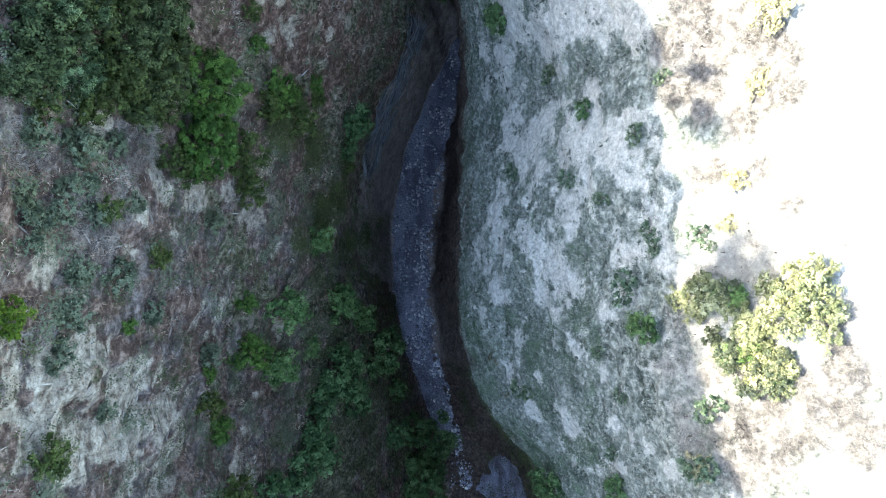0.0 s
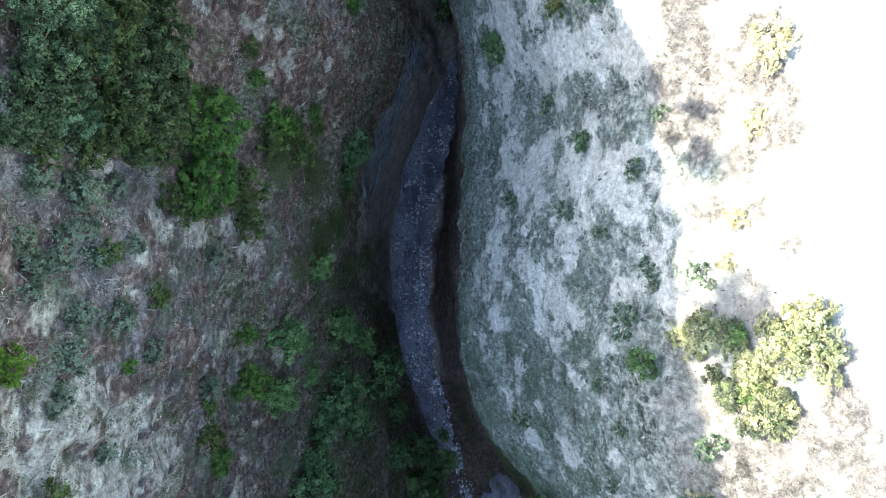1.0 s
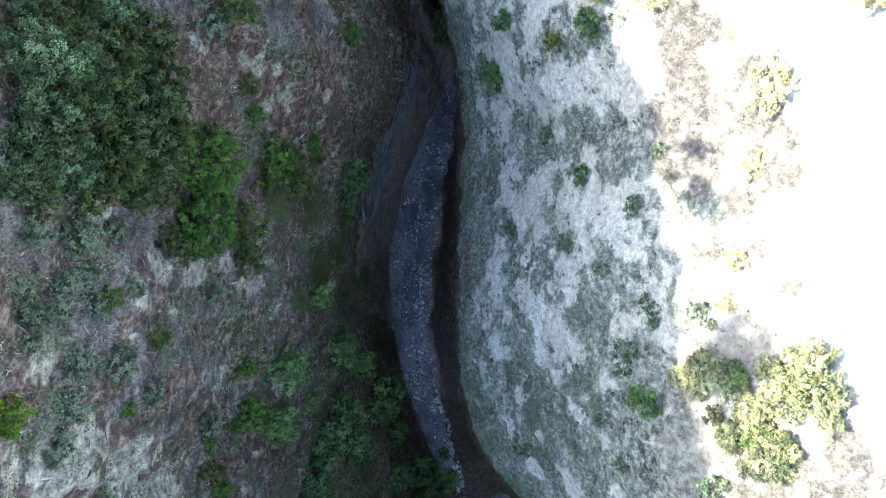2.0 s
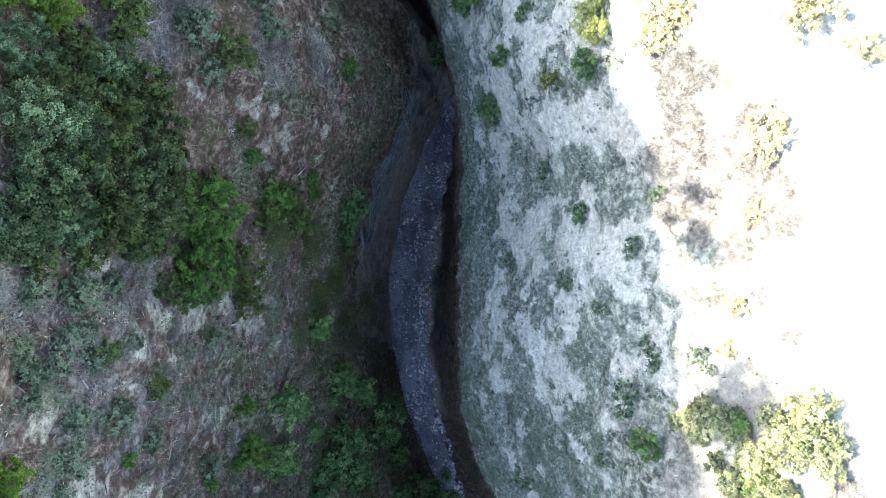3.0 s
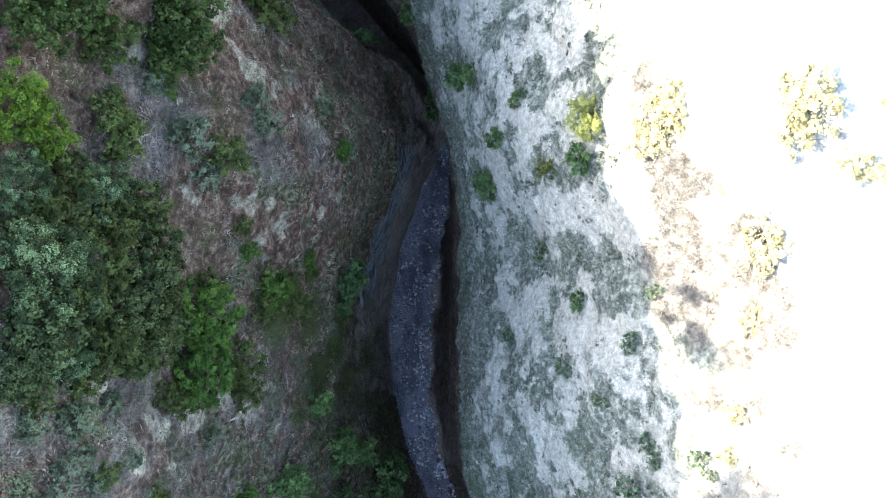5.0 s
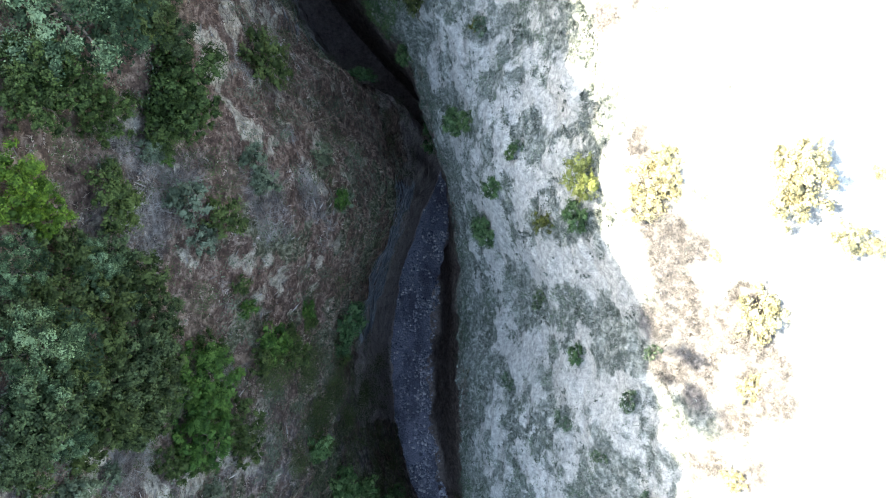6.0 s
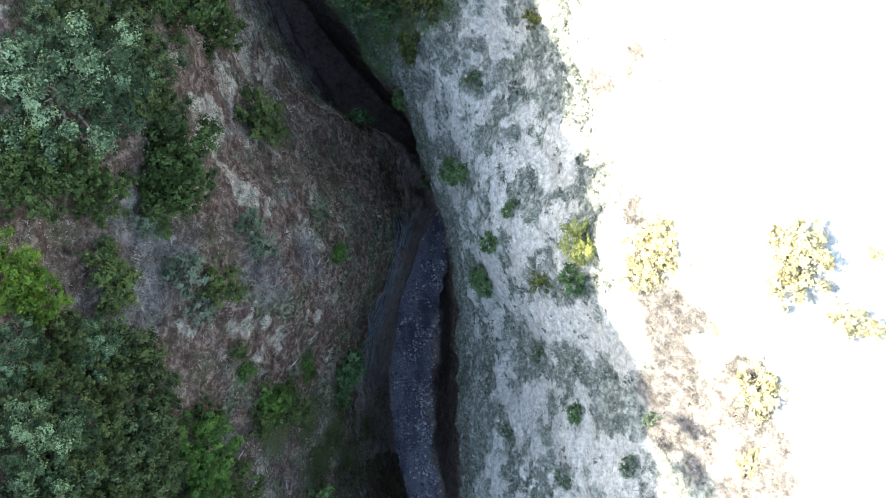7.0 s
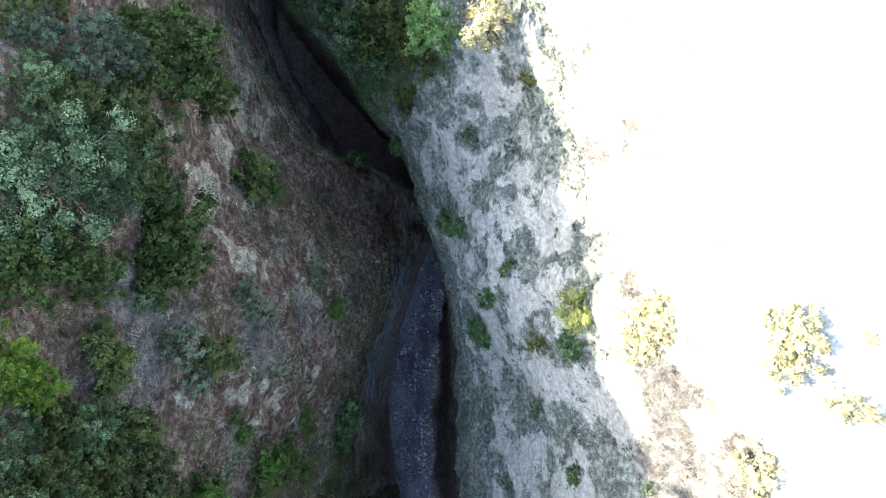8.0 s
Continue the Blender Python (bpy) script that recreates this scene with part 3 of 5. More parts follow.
def build_ground():
    rows, cols = GRID.shape[:2]
    me = bpy.data.meshes.new("ground")
    me.vertices.add(rows * cols)
    me.vertices.foreach_set("co", GRID.reshape(-1).astype(np.float32))
    idx = np.arange(rows * cols).reshape(rows, cols)
    quads = np.stack([idx[:-1, :-1], idx[:-1, 1:], idx[1:, 1:], idx[1:, :-1]], -1).reshape(-1)
    n = len(quads) // 4
    me.loops.add(n * 4)
    me.loops.foreach_set("vertex_index", quads.astype(np.int32))
    me.polygons.add(n)
    me.polygons.foreach_set("loop_start", (np.arange(n) * 4).astype(np.int32))
    for name, data in (("chalk", CHALK), ("clay", CLAY), ("gravel", GRAVEL), ("rust", RUST), ("moss", MOSS), ("pale_side", PALE_SIDE), ("scrub", SCRUB_AND_SHADE), ("slot_shade", SLOT_SHADE), ("cool", COOL)):
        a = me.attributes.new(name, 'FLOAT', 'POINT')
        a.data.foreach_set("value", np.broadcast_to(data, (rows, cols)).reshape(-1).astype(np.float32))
    me.update(calc_edges=True)
    me.validate()
    me.polygons.foreach_set("use_smooth", np.ones(n, bool))
    me.materials.append(SOIL)
    return tagged(new("ground", me), "pale chalky ravine slopes with brown litter above a dark narrow gully", "ground", kind="structure")


ground = build_ground()


# ---- plants ----
def shade_of(nt):
    """The shade of one leaf or blade: partly that of its clump, partly its own."""
    g = nt.nodes.new("ShaderNodeNewGeometry")
    add = nt.nodes.new("ShaderNodeMath")
    add.operation = 'MULTIPLY_ADD'
    nt.links.new(g.outputs["Random Per Island"], add.inputs[0])
    add.inputs[1].default_value = 0.34
    own = nt.nodes.new("ShaderNodeMath")
    own.operation = 'MULTIPLY_ADD'
    nt.links.new(attr(nt, "tone"), own.inputs[0])
    own.inputs[1].default_value, own.inputs[2].default_value = 0.85, -0.09
    nt.links.new(own.outputs[0], add.inputs[2])
    return add.outputs[0]


def leaf_material(name, dark, mid, light):
    """Leaves that let some light through, each its own shade."""
    m, nt, bsdf = shader(name, 0.65)
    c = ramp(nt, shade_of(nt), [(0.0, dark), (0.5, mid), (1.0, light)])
    o = nt.nodes.new("ShaderNodeObjectInfo")
    c = blend(nt, 1.0, c, ramp(nt, o.outputs["Random"], [(0, (0.82, 0.86, 0.80)), (0.5, (1.0, 1.0, 1.0)), (1, (1.0, 0.96, 0.84))]), 'MULTIPLY')
    nt.links.new(c, bsdf.inputs["Base Color"])
    t = nt.nodes.new("ShaderNodeBsdfTranslucent")
    nt.links.new(c, t.inputs["Color"])
    mix = node(nt, "ShaderNodeMixShader", Fac=0.25)
    nt.links.new(bsdf.outputs[0], mix.inputs[1])
    nt.links.new(t.outputs[0], mix.inputs[2])
    nt.links.new(mix.outputs[0], nt.nodes["Material Output"].inputs["Surface"])
    return m


LEAF = {
    "green": leaf_material("green_leaves", (0.0154, 0.023, 0.00512), (0.0371, 0.0512, 0.0141), (0.087, 0.11, 0.0346)),
    "fresh": leaf_material("fresh_green_leaves", (0.019, 0.0449, 0.00898), (0.0471, 0.103, 0.0179), (0.107, 0.185, 0.0427)),
    "olive": leaf_material("grey_green_leaves", (0.009, 0.020, 0.007), (0.043, 0.075, 0.035), (0.19, 0.265, 0.148)),
    "mid": leaf_material("mid_green_leaves", (0.0145, 0.023, 0.008), (0.038, 0.054, 0.021), (0.098, 0.132, 0.060)),
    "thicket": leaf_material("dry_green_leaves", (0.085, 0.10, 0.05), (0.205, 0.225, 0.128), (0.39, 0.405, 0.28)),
    "moss": leaf_material("small_green_leaves", (0.022, 0.030, 0.012), (0.054, 0.070, 0.028), (0.115, 0.14, 0.062)),
    "leafy": leaf_material("deep_green_leaves", (0.0126, 0.0218, 0.0046), (0.0322, 0.0529, 0.0126), (0.0759, 0.113, 0.0322)),
    "hazy": leaf_material("hazy_green_leaves", (0.024, 0.036, 0.024), (0.054, 0.076, 0.053), (0.11, 0.142, 0.105)),
    "gold": leaf_material("golden_green_leaves", (0.045, 0.052, 0.012), (0.10, 0.112, 0.028), (0.19, 0.20, 0.06)),
    "light": leaf_material("light_green_leaves", (0.05, 0.10, 0.03), (0.11, 0.20, 0.065), (0.20, 0.31, 0.12)),
    "mossy": leaf_material("olive_green_leaves", (0.020, 0.032, 0.008), (0.050, 0.072, 0.019), (0.106, 0.138, 0.043)),
    "sage": leaf_material("sage_green_leaves", (0.038, 0.050, 0.032), (0.090, 0.110, 0.074), (0.175, 0.205, 0.145)),
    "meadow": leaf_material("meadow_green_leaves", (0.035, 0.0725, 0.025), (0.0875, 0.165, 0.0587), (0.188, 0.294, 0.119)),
    "teal": leaf_material("blue_green_leaves", (0.0245, 0.0528, 0.0225), (0.0612, 0.125, 0.0515), (0.143, 0.23, 0.108)),
    "shrub": leaf_material("dull_shrub_leaves", (0.034, 0.060, 0.038), (0.082, 0.130, 0.088), (0.17, 0.235, 0.17)),
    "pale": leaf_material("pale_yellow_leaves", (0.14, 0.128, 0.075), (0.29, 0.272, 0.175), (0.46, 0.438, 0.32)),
    "lime": leaf_material("lime_leaves", (0.026, 0.052, 0.007), (0.067, 0.120, 0.0135), (0.158, 0.228, 0.027)),
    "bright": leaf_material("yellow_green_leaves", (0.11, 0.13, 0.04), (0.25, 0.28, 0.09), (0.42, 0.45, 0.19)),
}
BARK, _nt, _b = shader("bark", 0.9)
_nt.links.new(ramp(_nt, tex(_nt, 14, 6, 0.7, (1, 1, 0.2)), [(0.3, (0.06, 0.045, 0.035)), (0.7, (0.17, 0.14, 0.115))]), _b.inputs["Base Color"])


def mesh_of(name, verts, faces, material, tone=None):
    me = bpy.data.meshes.new(name)
    verts, faces = np.asarray(verts, np.float32), np.asarray(faces, np.int32)
    me.vertices.add(len(verts))
    me.vertices.foreach_set("co", verts.reshape(-1))
    k = faces.shape[1]
    me.loops.add(faces.size)
    me.loops.foreach_set("vertex_index", faces.reshape(-1))
    me.polygons.add(len(faces))
    me.polygons.foreach_set("loop_start", (np.arange(len(faces)) * k).astype(np.int32))
    if tone is not None:
        a = me.attributes.new("tone", 'FLOAT', 'POINT')
        a.data.foreach_set("value", np.clip(tone, 0, 1).astype(np.float32))
    me.update(calc_edges=True)
    me.materials.append(material)
    return me


def leaves(rng, centres, outward, size, droop=0.2):
    """A bent two-face leaf at each centre, looking roughly outward."""
    n = len(centres)
    nrm = outward + rng.normal(0, 0.17, (n, 3))
    nrm /= np.linalg.norm(nrm, axis=1, keepdims=True)
    side = np.cross(nrm, rng.normal(0, 1, (n, 3)))
    side /= np.linalg.norm(side, axis=1, keepdims=True)
    up = np.cross(nrm, side)
    s = size * rng.uniform(0.6, 1.4, (n, 1))
    a = centres - up * s * 0.9
    b = centres + side * s * 0.5 - nrm * s * droop
    c = centres + up * s * 0.9
    d = centres - side * s * 0.5 - nrm * s * droop
    verts = np.stack([a, b, c, d], 1).reshape(-1, 3)
    i = np.arange(n)[:, None] * 4
    faces = np.concatenate([i + np.array([[0, 1, 2]]), i + np.array([[0, 2, 3]])], 1).reshape(-1, 3)
    return verts, faces


bm = bmesh.new()
bmesh.ops.create_icosphere(bm, subdivisions=1, radius=1.0)
BALL_V = np.array([v.co[:] for v in bm.verts])
BALL_F = np.array([[v.index for v in f.verts] for f in bm.faces])
bm.free()


def crown(rng, radius, height, lobes, sprigs, per_sprig, leaf, lobe_size, low, inside, under=0):
    """An uneven crown: lobes of dense inner foliage, coloured dark for the shade in the gaps between them, that bear
    sprigs of leaves. Its foot is at 0.
    """
    cs = []
    for k in range(lobes):
        a = k * 2.39996 + rng.normal(0, 0.3)
        r = math.sqrt((k + 0.6) / lobes) * radius * rng.uniform(0.80, 1.05)
        r *= 1 + 0.08 * math.sin(2 * a + lobes) + 0.10 * math.sin(5 * a + 1)
        top = height * (low + (0.90 - low) * math.sqrt(max(0, 1 - (r / (radius * 1.2)) ** 2)))
        cs.append((r * math.cos(a), r * math.sin(a), top * rng.uniform(0.56, 1.0)))
    cs = np.array(cs)
    ls = lobe_size * rng.uniform(0.65, 1.3, lobes)
    of = np.repeat(np.arange(lobes), sprigs)
    d = rng.normal(0, 1, (len(of), 3))
    d[:, 2] = np.abs(d[:, 2]) * 1.3 - 0.2
    d /= np.linalg.norm(d, axis=1, keepdims=True)
    sprig_at = cs[of] + d * ls[of][:, None] * rng.uniform(0.68, 1.05, (len(of), 1))
    sprig_tone = np.clip(rng.normal(0.5, 0.24, lobes)[of] + rng.normal(0, 0.15, len(of)), 0, 1)
    which = np.repeat(np.arange(len(of)), per_sprig)
    off = rng.normal(0, 1, (len(which), 3)) * (ls[of] * 0.20)[which][:, None] * np.array([1, 1, 0.7])
    face = d[which] * 0.85 + np.array((0, 0, 0.15)) + off / (lobe_size * 1.2) + rng.normal(0, 0.2, (len(which), 3))
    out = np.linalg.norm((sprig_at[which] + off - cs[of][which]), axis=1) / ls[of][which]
    # Leaves darken towards the lobe's middle: self-shade painted into their tone.
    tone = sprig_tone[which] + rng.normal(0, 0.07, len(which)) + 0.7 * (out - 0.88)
    lv, lf = leaves(rng, sprig_at[which] + off, face, leaf)
    if under:
        # A low layer in the darkest tone paints the shade between lobes.
        a, r = rng.uniform(0, 6.283, under), radius * np.sqrt(rng.uniform(0, 1, under))
        gap_leaves = np.stack([r * np.cos(a), r * np.sin(a), height * (0.42 - 0.2 * (r / radius) ** 2) * rng.uniform(0.8, 1.1, under)], 1)
        ov, of_ = leaves(rng, gap_leaves, np.tile((0, 0, 1.0), (under, 1)), leaf * 1.6)
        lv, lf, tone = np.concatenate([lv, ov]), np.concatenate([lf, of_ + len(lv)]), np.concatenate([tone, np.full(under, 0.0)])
    k = len(BALL_V)
    dents = 1 + rng.normal(0, 0.28, (lobes, k, 1))
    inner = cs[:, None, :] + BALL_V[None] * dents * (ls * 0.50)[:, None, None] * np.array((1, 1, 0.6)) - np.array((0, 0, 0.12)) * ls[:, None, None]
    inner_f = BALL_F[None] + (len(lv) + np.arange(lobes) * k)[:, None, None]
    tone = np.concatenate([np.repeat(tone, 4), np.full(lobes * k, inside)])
    return cs, (np.concatenate([lv, inner.reshape(-1, 3)]), np.concatenate([lf, inner_f.reshape(-1, 3)])), tone


def tube(path, radii, sides=6):
    path = np.array(path, float)
    verts, faces = [], []
    for k, (p, r) in enumerate(zip(path, radii)):
        t = path[min(k + 1, len(path) - 1)] - path[max(k - 1, 0)]
        t /= np.linalg.norm(t) + 1e-9
        s = np.cross(t, (0.3, 0.9, 0.2))
        s /= np.linalg.norm(s)
        q = np.cross(t, s)
        for j in range(sides):
            a = 6.2832 * j / sides
            verts.append(p + r * (math.cos(a) * s + math.sin(a) * q))
        if k:
            b = (k - 1) * sides
            for j in range(sides):
                j2 = (j + 1) % sides
                faces.append((b + j, b + j2, b + sides + j2, b + sides + j))
    return verts, faces


def plant_meshes(name, seed, radius, height, lobes, sprigs, per_sprig, leaf, lobe_size, kind, bare=0.35, low=0.30, under=0):
    rng = np.random.default_rng(seed)
    # Core tone: 0.06 paints inner shade; pale and yellow-green kinds keep 0.5.
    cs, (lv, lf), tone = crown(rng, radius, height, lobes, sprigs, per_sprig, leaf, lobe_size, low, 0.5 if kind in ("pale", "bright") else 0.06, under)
    verts, faces, limbs = [], [], []
    wide = 0.035 * height + 0.02
    def add(path, radii):
        v, f = tube(path, radii)
        b = len(verts)
        verts.extend(v)
        faces.extend([tuple(i + b for i in q) for q in f])
    fork = height * bare
    add([(0, 0, -0.5), (0.02, 0.01, 0), (0.05 * height, 0.03 * height, fork * 0.6), (0.04 * height, 0.05 * height, fork)], [wide * 1.3, wide * 1.1, wide * 0.9, wide * 0.75])
    for c in cs[:: max(1, len(cs) // 10)] * np.array((0.8, 0.8, 0.78)):
        mid = np.array([c[0] * 0.5, c[1] * 0.5, fork + (c[2] - fork) * 0.35]) + rng.normal(0, 0.05 * radius, 3)
        limb = ([(0.04 * height, 0.05 * height, fork * 0.9), mid, c], [wide * 0.5, wide * 0.25, wide * 0.08])
        if "tree" in name:
            limbs.append(mesh_of(name + "_limb", *tube(*limb), BARK))
        else:
            add(*limb)
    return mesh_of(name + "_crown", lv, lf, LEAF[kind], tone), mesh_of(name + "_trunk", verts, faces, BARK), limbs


def dead_meshes(seed, radius, height):
    """A leafless bush: a tangle of thin pale twigs."""
    rng = np.random.default_rng(seed)
    verts, faces = [], []
    for _ in range(240):
        a, r = rng.uniform(0, 6.283), radius * rng.uniform(0, 1) ** 0.6
        p = np.array((r * math.cos(a), r * math.sin(a), height * rng.uniform(0.05, 1.0) * (1.1 - r / radius)))
        d = np.array((0.4 * math.cos(a), 0.4 * math.sin(a), 0.5)) + rng.normal(0, 0.7, 3)
        d *= rng.uniform(0.12, 0.4) / np.linalg.norm(d)
        v, f = tube([p, p + d * 0.5 + rng.normal(0, 0.02, 3), p + d], (0.0065, 0.0045, 0.002), 3)
        faces.extend([tuple(i + len(verts) for i in q) for q in f])
        verts.extend(v)
    stem_v, stem_f = tube([(0, 0, -0.4), (0.01, 0, 0), (0.0, 0.02, height * 0.6)], (0.05, 0.045, 0.01))
    return mesh_of("dead_bush_twigs", verts, faces, TWIG), mesh_of("dead_bush_stem", stem_v, stem_f, BARK), []


TWIG, _nt, _b = shader("dead_twigs", 0.9)
_g = _nt.nodes.new("ShaderNodeNewGeometry")
_nt.links.new(ramp(_nt, _g.outputs["Random Per Island"], [(0.0, (0.19, 0.18, 0.185)), (1.0, (0.47, 0.455, 0.46))]), _b.inputs["Base Color"])
PLANTS = {
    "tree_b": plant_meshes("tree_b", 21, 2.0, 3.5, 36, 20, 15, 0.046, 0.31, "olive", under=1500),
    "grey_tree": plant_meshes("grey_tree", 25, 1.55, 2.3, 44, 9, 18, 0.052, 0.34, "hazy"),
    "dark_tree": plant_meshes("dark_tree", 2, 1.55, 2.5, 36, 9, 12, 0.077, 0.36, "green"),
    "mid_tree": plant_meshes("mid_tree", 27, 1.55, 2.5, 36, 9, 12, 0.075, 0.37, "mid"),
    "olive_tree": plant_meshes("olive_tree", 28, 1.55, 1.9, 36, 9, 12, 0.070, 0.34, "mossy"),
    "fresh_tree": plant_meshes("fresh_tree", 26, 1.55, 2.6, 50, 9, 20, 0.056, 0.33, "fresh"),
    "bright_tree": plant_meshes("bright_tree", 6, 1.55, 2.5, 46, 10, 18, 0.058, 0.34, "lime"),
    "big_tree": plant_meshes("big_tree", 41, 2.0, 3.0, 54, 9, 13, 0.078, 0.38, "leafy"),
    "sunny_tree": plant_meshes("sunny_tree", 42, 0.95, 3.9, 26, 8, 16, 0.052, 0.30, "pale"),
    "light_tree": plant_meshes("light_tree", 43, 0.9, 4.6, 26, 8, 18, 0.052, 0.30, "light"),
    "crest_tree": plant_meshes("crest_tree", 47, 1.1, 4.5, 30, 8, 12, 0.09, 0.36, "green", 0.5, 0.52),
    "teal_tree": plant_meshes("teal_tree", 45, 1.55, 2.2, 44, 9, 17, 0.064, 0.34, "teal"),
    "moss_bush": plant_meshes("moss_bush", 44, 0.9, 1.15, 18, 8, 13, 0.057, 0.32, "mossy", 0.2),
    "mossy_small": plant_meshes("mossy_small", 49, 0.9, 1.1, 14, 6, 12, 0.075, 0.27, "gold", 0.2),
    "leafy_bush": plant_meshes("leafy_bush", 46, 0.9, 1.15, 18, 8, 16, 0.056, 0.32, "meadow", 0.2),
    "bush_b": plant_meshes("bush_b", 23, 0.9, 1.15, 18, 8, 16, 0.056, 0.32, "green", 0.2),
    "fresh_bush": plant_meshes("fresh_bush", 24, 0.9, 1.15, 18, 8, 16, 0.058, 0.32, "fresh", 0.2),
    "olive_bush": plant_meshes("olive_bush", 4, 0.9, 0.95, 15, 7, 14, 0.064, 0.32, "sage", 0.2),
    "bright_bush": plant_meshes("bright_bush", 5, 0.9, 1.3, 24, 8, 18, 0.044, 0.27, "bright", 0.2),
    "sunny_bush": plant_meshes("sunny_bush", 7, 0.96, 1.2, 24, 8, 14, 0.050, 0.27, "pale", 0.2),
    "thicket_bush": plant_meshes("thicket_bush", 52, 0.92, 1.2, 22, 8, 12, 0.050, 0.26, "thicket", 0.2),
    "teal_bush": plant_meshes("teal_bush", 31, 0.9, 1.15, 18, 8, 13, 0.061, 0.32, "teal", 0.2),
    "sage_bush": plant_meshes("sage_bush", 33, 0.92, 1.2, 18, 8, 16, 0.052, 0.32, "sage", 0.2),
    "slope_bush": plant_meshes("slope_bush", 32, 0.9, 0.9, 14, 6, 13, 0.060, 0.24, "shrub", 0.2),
    "dead_bush": dead_meshes(8, 0.95, 0.7),
}
FLAT = GRID.reshape(-1, 3)
FLAT_N = NORMAL.reshape(-1, 3)


def foot(x, y, z):
    """The place of the ground nearest to a place, and its normal."""
    k = int(np.argmin(((FLAT - np.array((x, y, z))) ** 2).sum(1)))
    return FLAT[k], FLAT_N[k]


def plant(styles, rows, name, label, group, flat=1.0):
    """Plants of one kind, each as (x, y, z, scale): an empty at the foot, with a crown and a trunk."""
    for k, (x, y, z, scale) in enumerate(rows):
        style = styles[k % len(styles)]
        at, n = foot(x, y, z)
        n = Vector(n)
        sit = 0.3 if "tree" in name else 0.65
        up = Vector((0, 0, 1)).lerp(n, sit).normalized()
        at = Vector(foot(*(Vector(at) + (Vector((0, 0, 1)) - up) * scale * 0.6))[0])
        ob = tagged(new(name), label, "tree" if "tree" in name else "bush", group)
        turn = up.to_track_quat("Z", "Y").to_matrix().to_4x4() @ Matrix.Rotation(random.uniform(0, 6.28), 4, "Z")
        size = Vector((scale * random.uniform(0.94, 1.06), scale * random.uniform(0.94, 1.06), scale * flat))
        ob.matrix_world = Matrix.Translation(at) @ turn @ Matrix.Diagonal((*size, 1))
        crown_mesh, trunk_mesh, limbs = PLANTS[style]
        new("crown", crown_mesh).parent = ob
        trunk = new("trunk" if "tree" in name else "stem", trunk_mesh)
        trunk.parent = ob
        for me in limbs:
            new("limb", me).parent = trunk


plant(("tree_b",), [(-9.5, 6.6, 41.4, 0.64), (-10.2, 8.6, 41.6, 0.41), (-9.2, 8.5, 39.7, 0.46), (-9.5, 4.7, 41.2, 0.43)],
      "tree", "pale-tipped grey-green leafy tree with lobed crown", "pale trees on the shoulder")
plant(("tree_b",), [(-9.0, 15.6, 40.6, 1.0), (-8.2, 15.55, 39.6, 0.5), (-9.5, 17.9, 40.9, 0.48), (-8.1, 16.9, 39.8, 0.35)],
      "tree", "broad pale-tipped tree with a low lobed crown", "pale trees on the shoulder", 0.56)
plant(("dark_tree", "mid_tree"), [(-8.5, 8.3, 38.4, 0.64), (-9.5, 5.4, 41.8, 0.6), (-9.0, 6.4, 40.2, 0.59), (-8.4, 6.3, 38.8, 0.63), (-8.9, 7.6, 39.4, 0.54), (-8.3, 5.1, 38.5, 0.62), (-8.9, 4.7, 39.6, 0.58), (-8.2, 7.4, 38.2, 0.5), (-9.5, 7.7, 40.6, 0.51), (-10.0, 4.1, 42.3, 0.38), (-8.2, 5.9, 38.1, 0.48), (-8.1, 17.3, 39.6, 0.52), (-8.8, 17.5, 40.4, 0.48), (-7.6, 16.4, 38.8, 0.54)],
      "tree", "dark green small tree crowded among paler crowns", "dark trees on the shoulder")
plant(("grey_tree",), [(-8.4, 19.0, 39.7, 0.71), (-9.5, 19.3, 40.7, 0.48), (-7.7, 18.9, 39.2, 0.46)],
      "tree", "hazy grey-green soft-leaved tree behind greener crowns", "pale trees on the shoulder")
plant(("big_tree",), [(-7.4, 19.6, 36.8, 0.82), (-7.2, 19.0, 34.4, 0.56), (-7.3, 20.5, 34.9, 0.5), (-7.2, 14.4, 37.3, 0.61), (-7.3, 13.2, 37.6, 0.54), (-7.2, 13.0, 37.5, 0.44)],
      "tree", "deep green full-crowned tree above the ravine rim", "deep green trees above the rim")
plant(("fresh_tree",), [(-7.6, 5.0, 35.9, 0.69), (-7.8, 3.4, 36.0, 0.66), (-7.6, 4.2, 35.6, 0.47)],
      "tree", "fresh green rounded tree on the brown litter slope", "green trees on the slope")
plant(("olive_tree",), [(-8.1, 2.6, 36.5, 0.43), (-7.1, 3.2, 33.9, 0.57), (-7.1, 2.1, 33.2, 0.44), (-8.5, 4.8, 38.6, 0.56), (-8.3, 2.7, 37.3, 0.33), (-7.5, 6.0, 35.8, 0.41)],
      "tree", "dull olive-green spreading tree on the slope", "green trees on the slope")
plant(("bright_tree",), [(-10.0, 10.7, 41.3, 0.61), (-9.9, 10.1, 40.8, 0.45), (-10.5, -1.6, 41.9, 0.37)],
      "tree", "yellow-green leafy tree on the shoulder", "bright trees on the shoulder")
plant(("moss_bush",), [(-6.0, 16.2, 32.1, 1.14), (-8.7, 10.3, 39.3, 0.76), (-6.5, 10.0, 36.3, 0.76), (-8.7, -0.3, 37.8, 0.45), (-9.1, 1.2, 39.8, 0.41), (-10.4, -5.8, 40.5, 0.65), (-8.7, -9.7, 30.1, 0.95), (-9.2, -5.9, 32.2, 0.66), (-5.8, 5.4, 30.1, 0.81), (-7.8, 12.4, 38.3, 0.55), (-7.6, 15.2, 38.7, 0.55), (-8.7, 11.0, 39.5, 0.7)],
      "bush", "round olive-green bush on the brown slope", "bushes on the shaded slope")
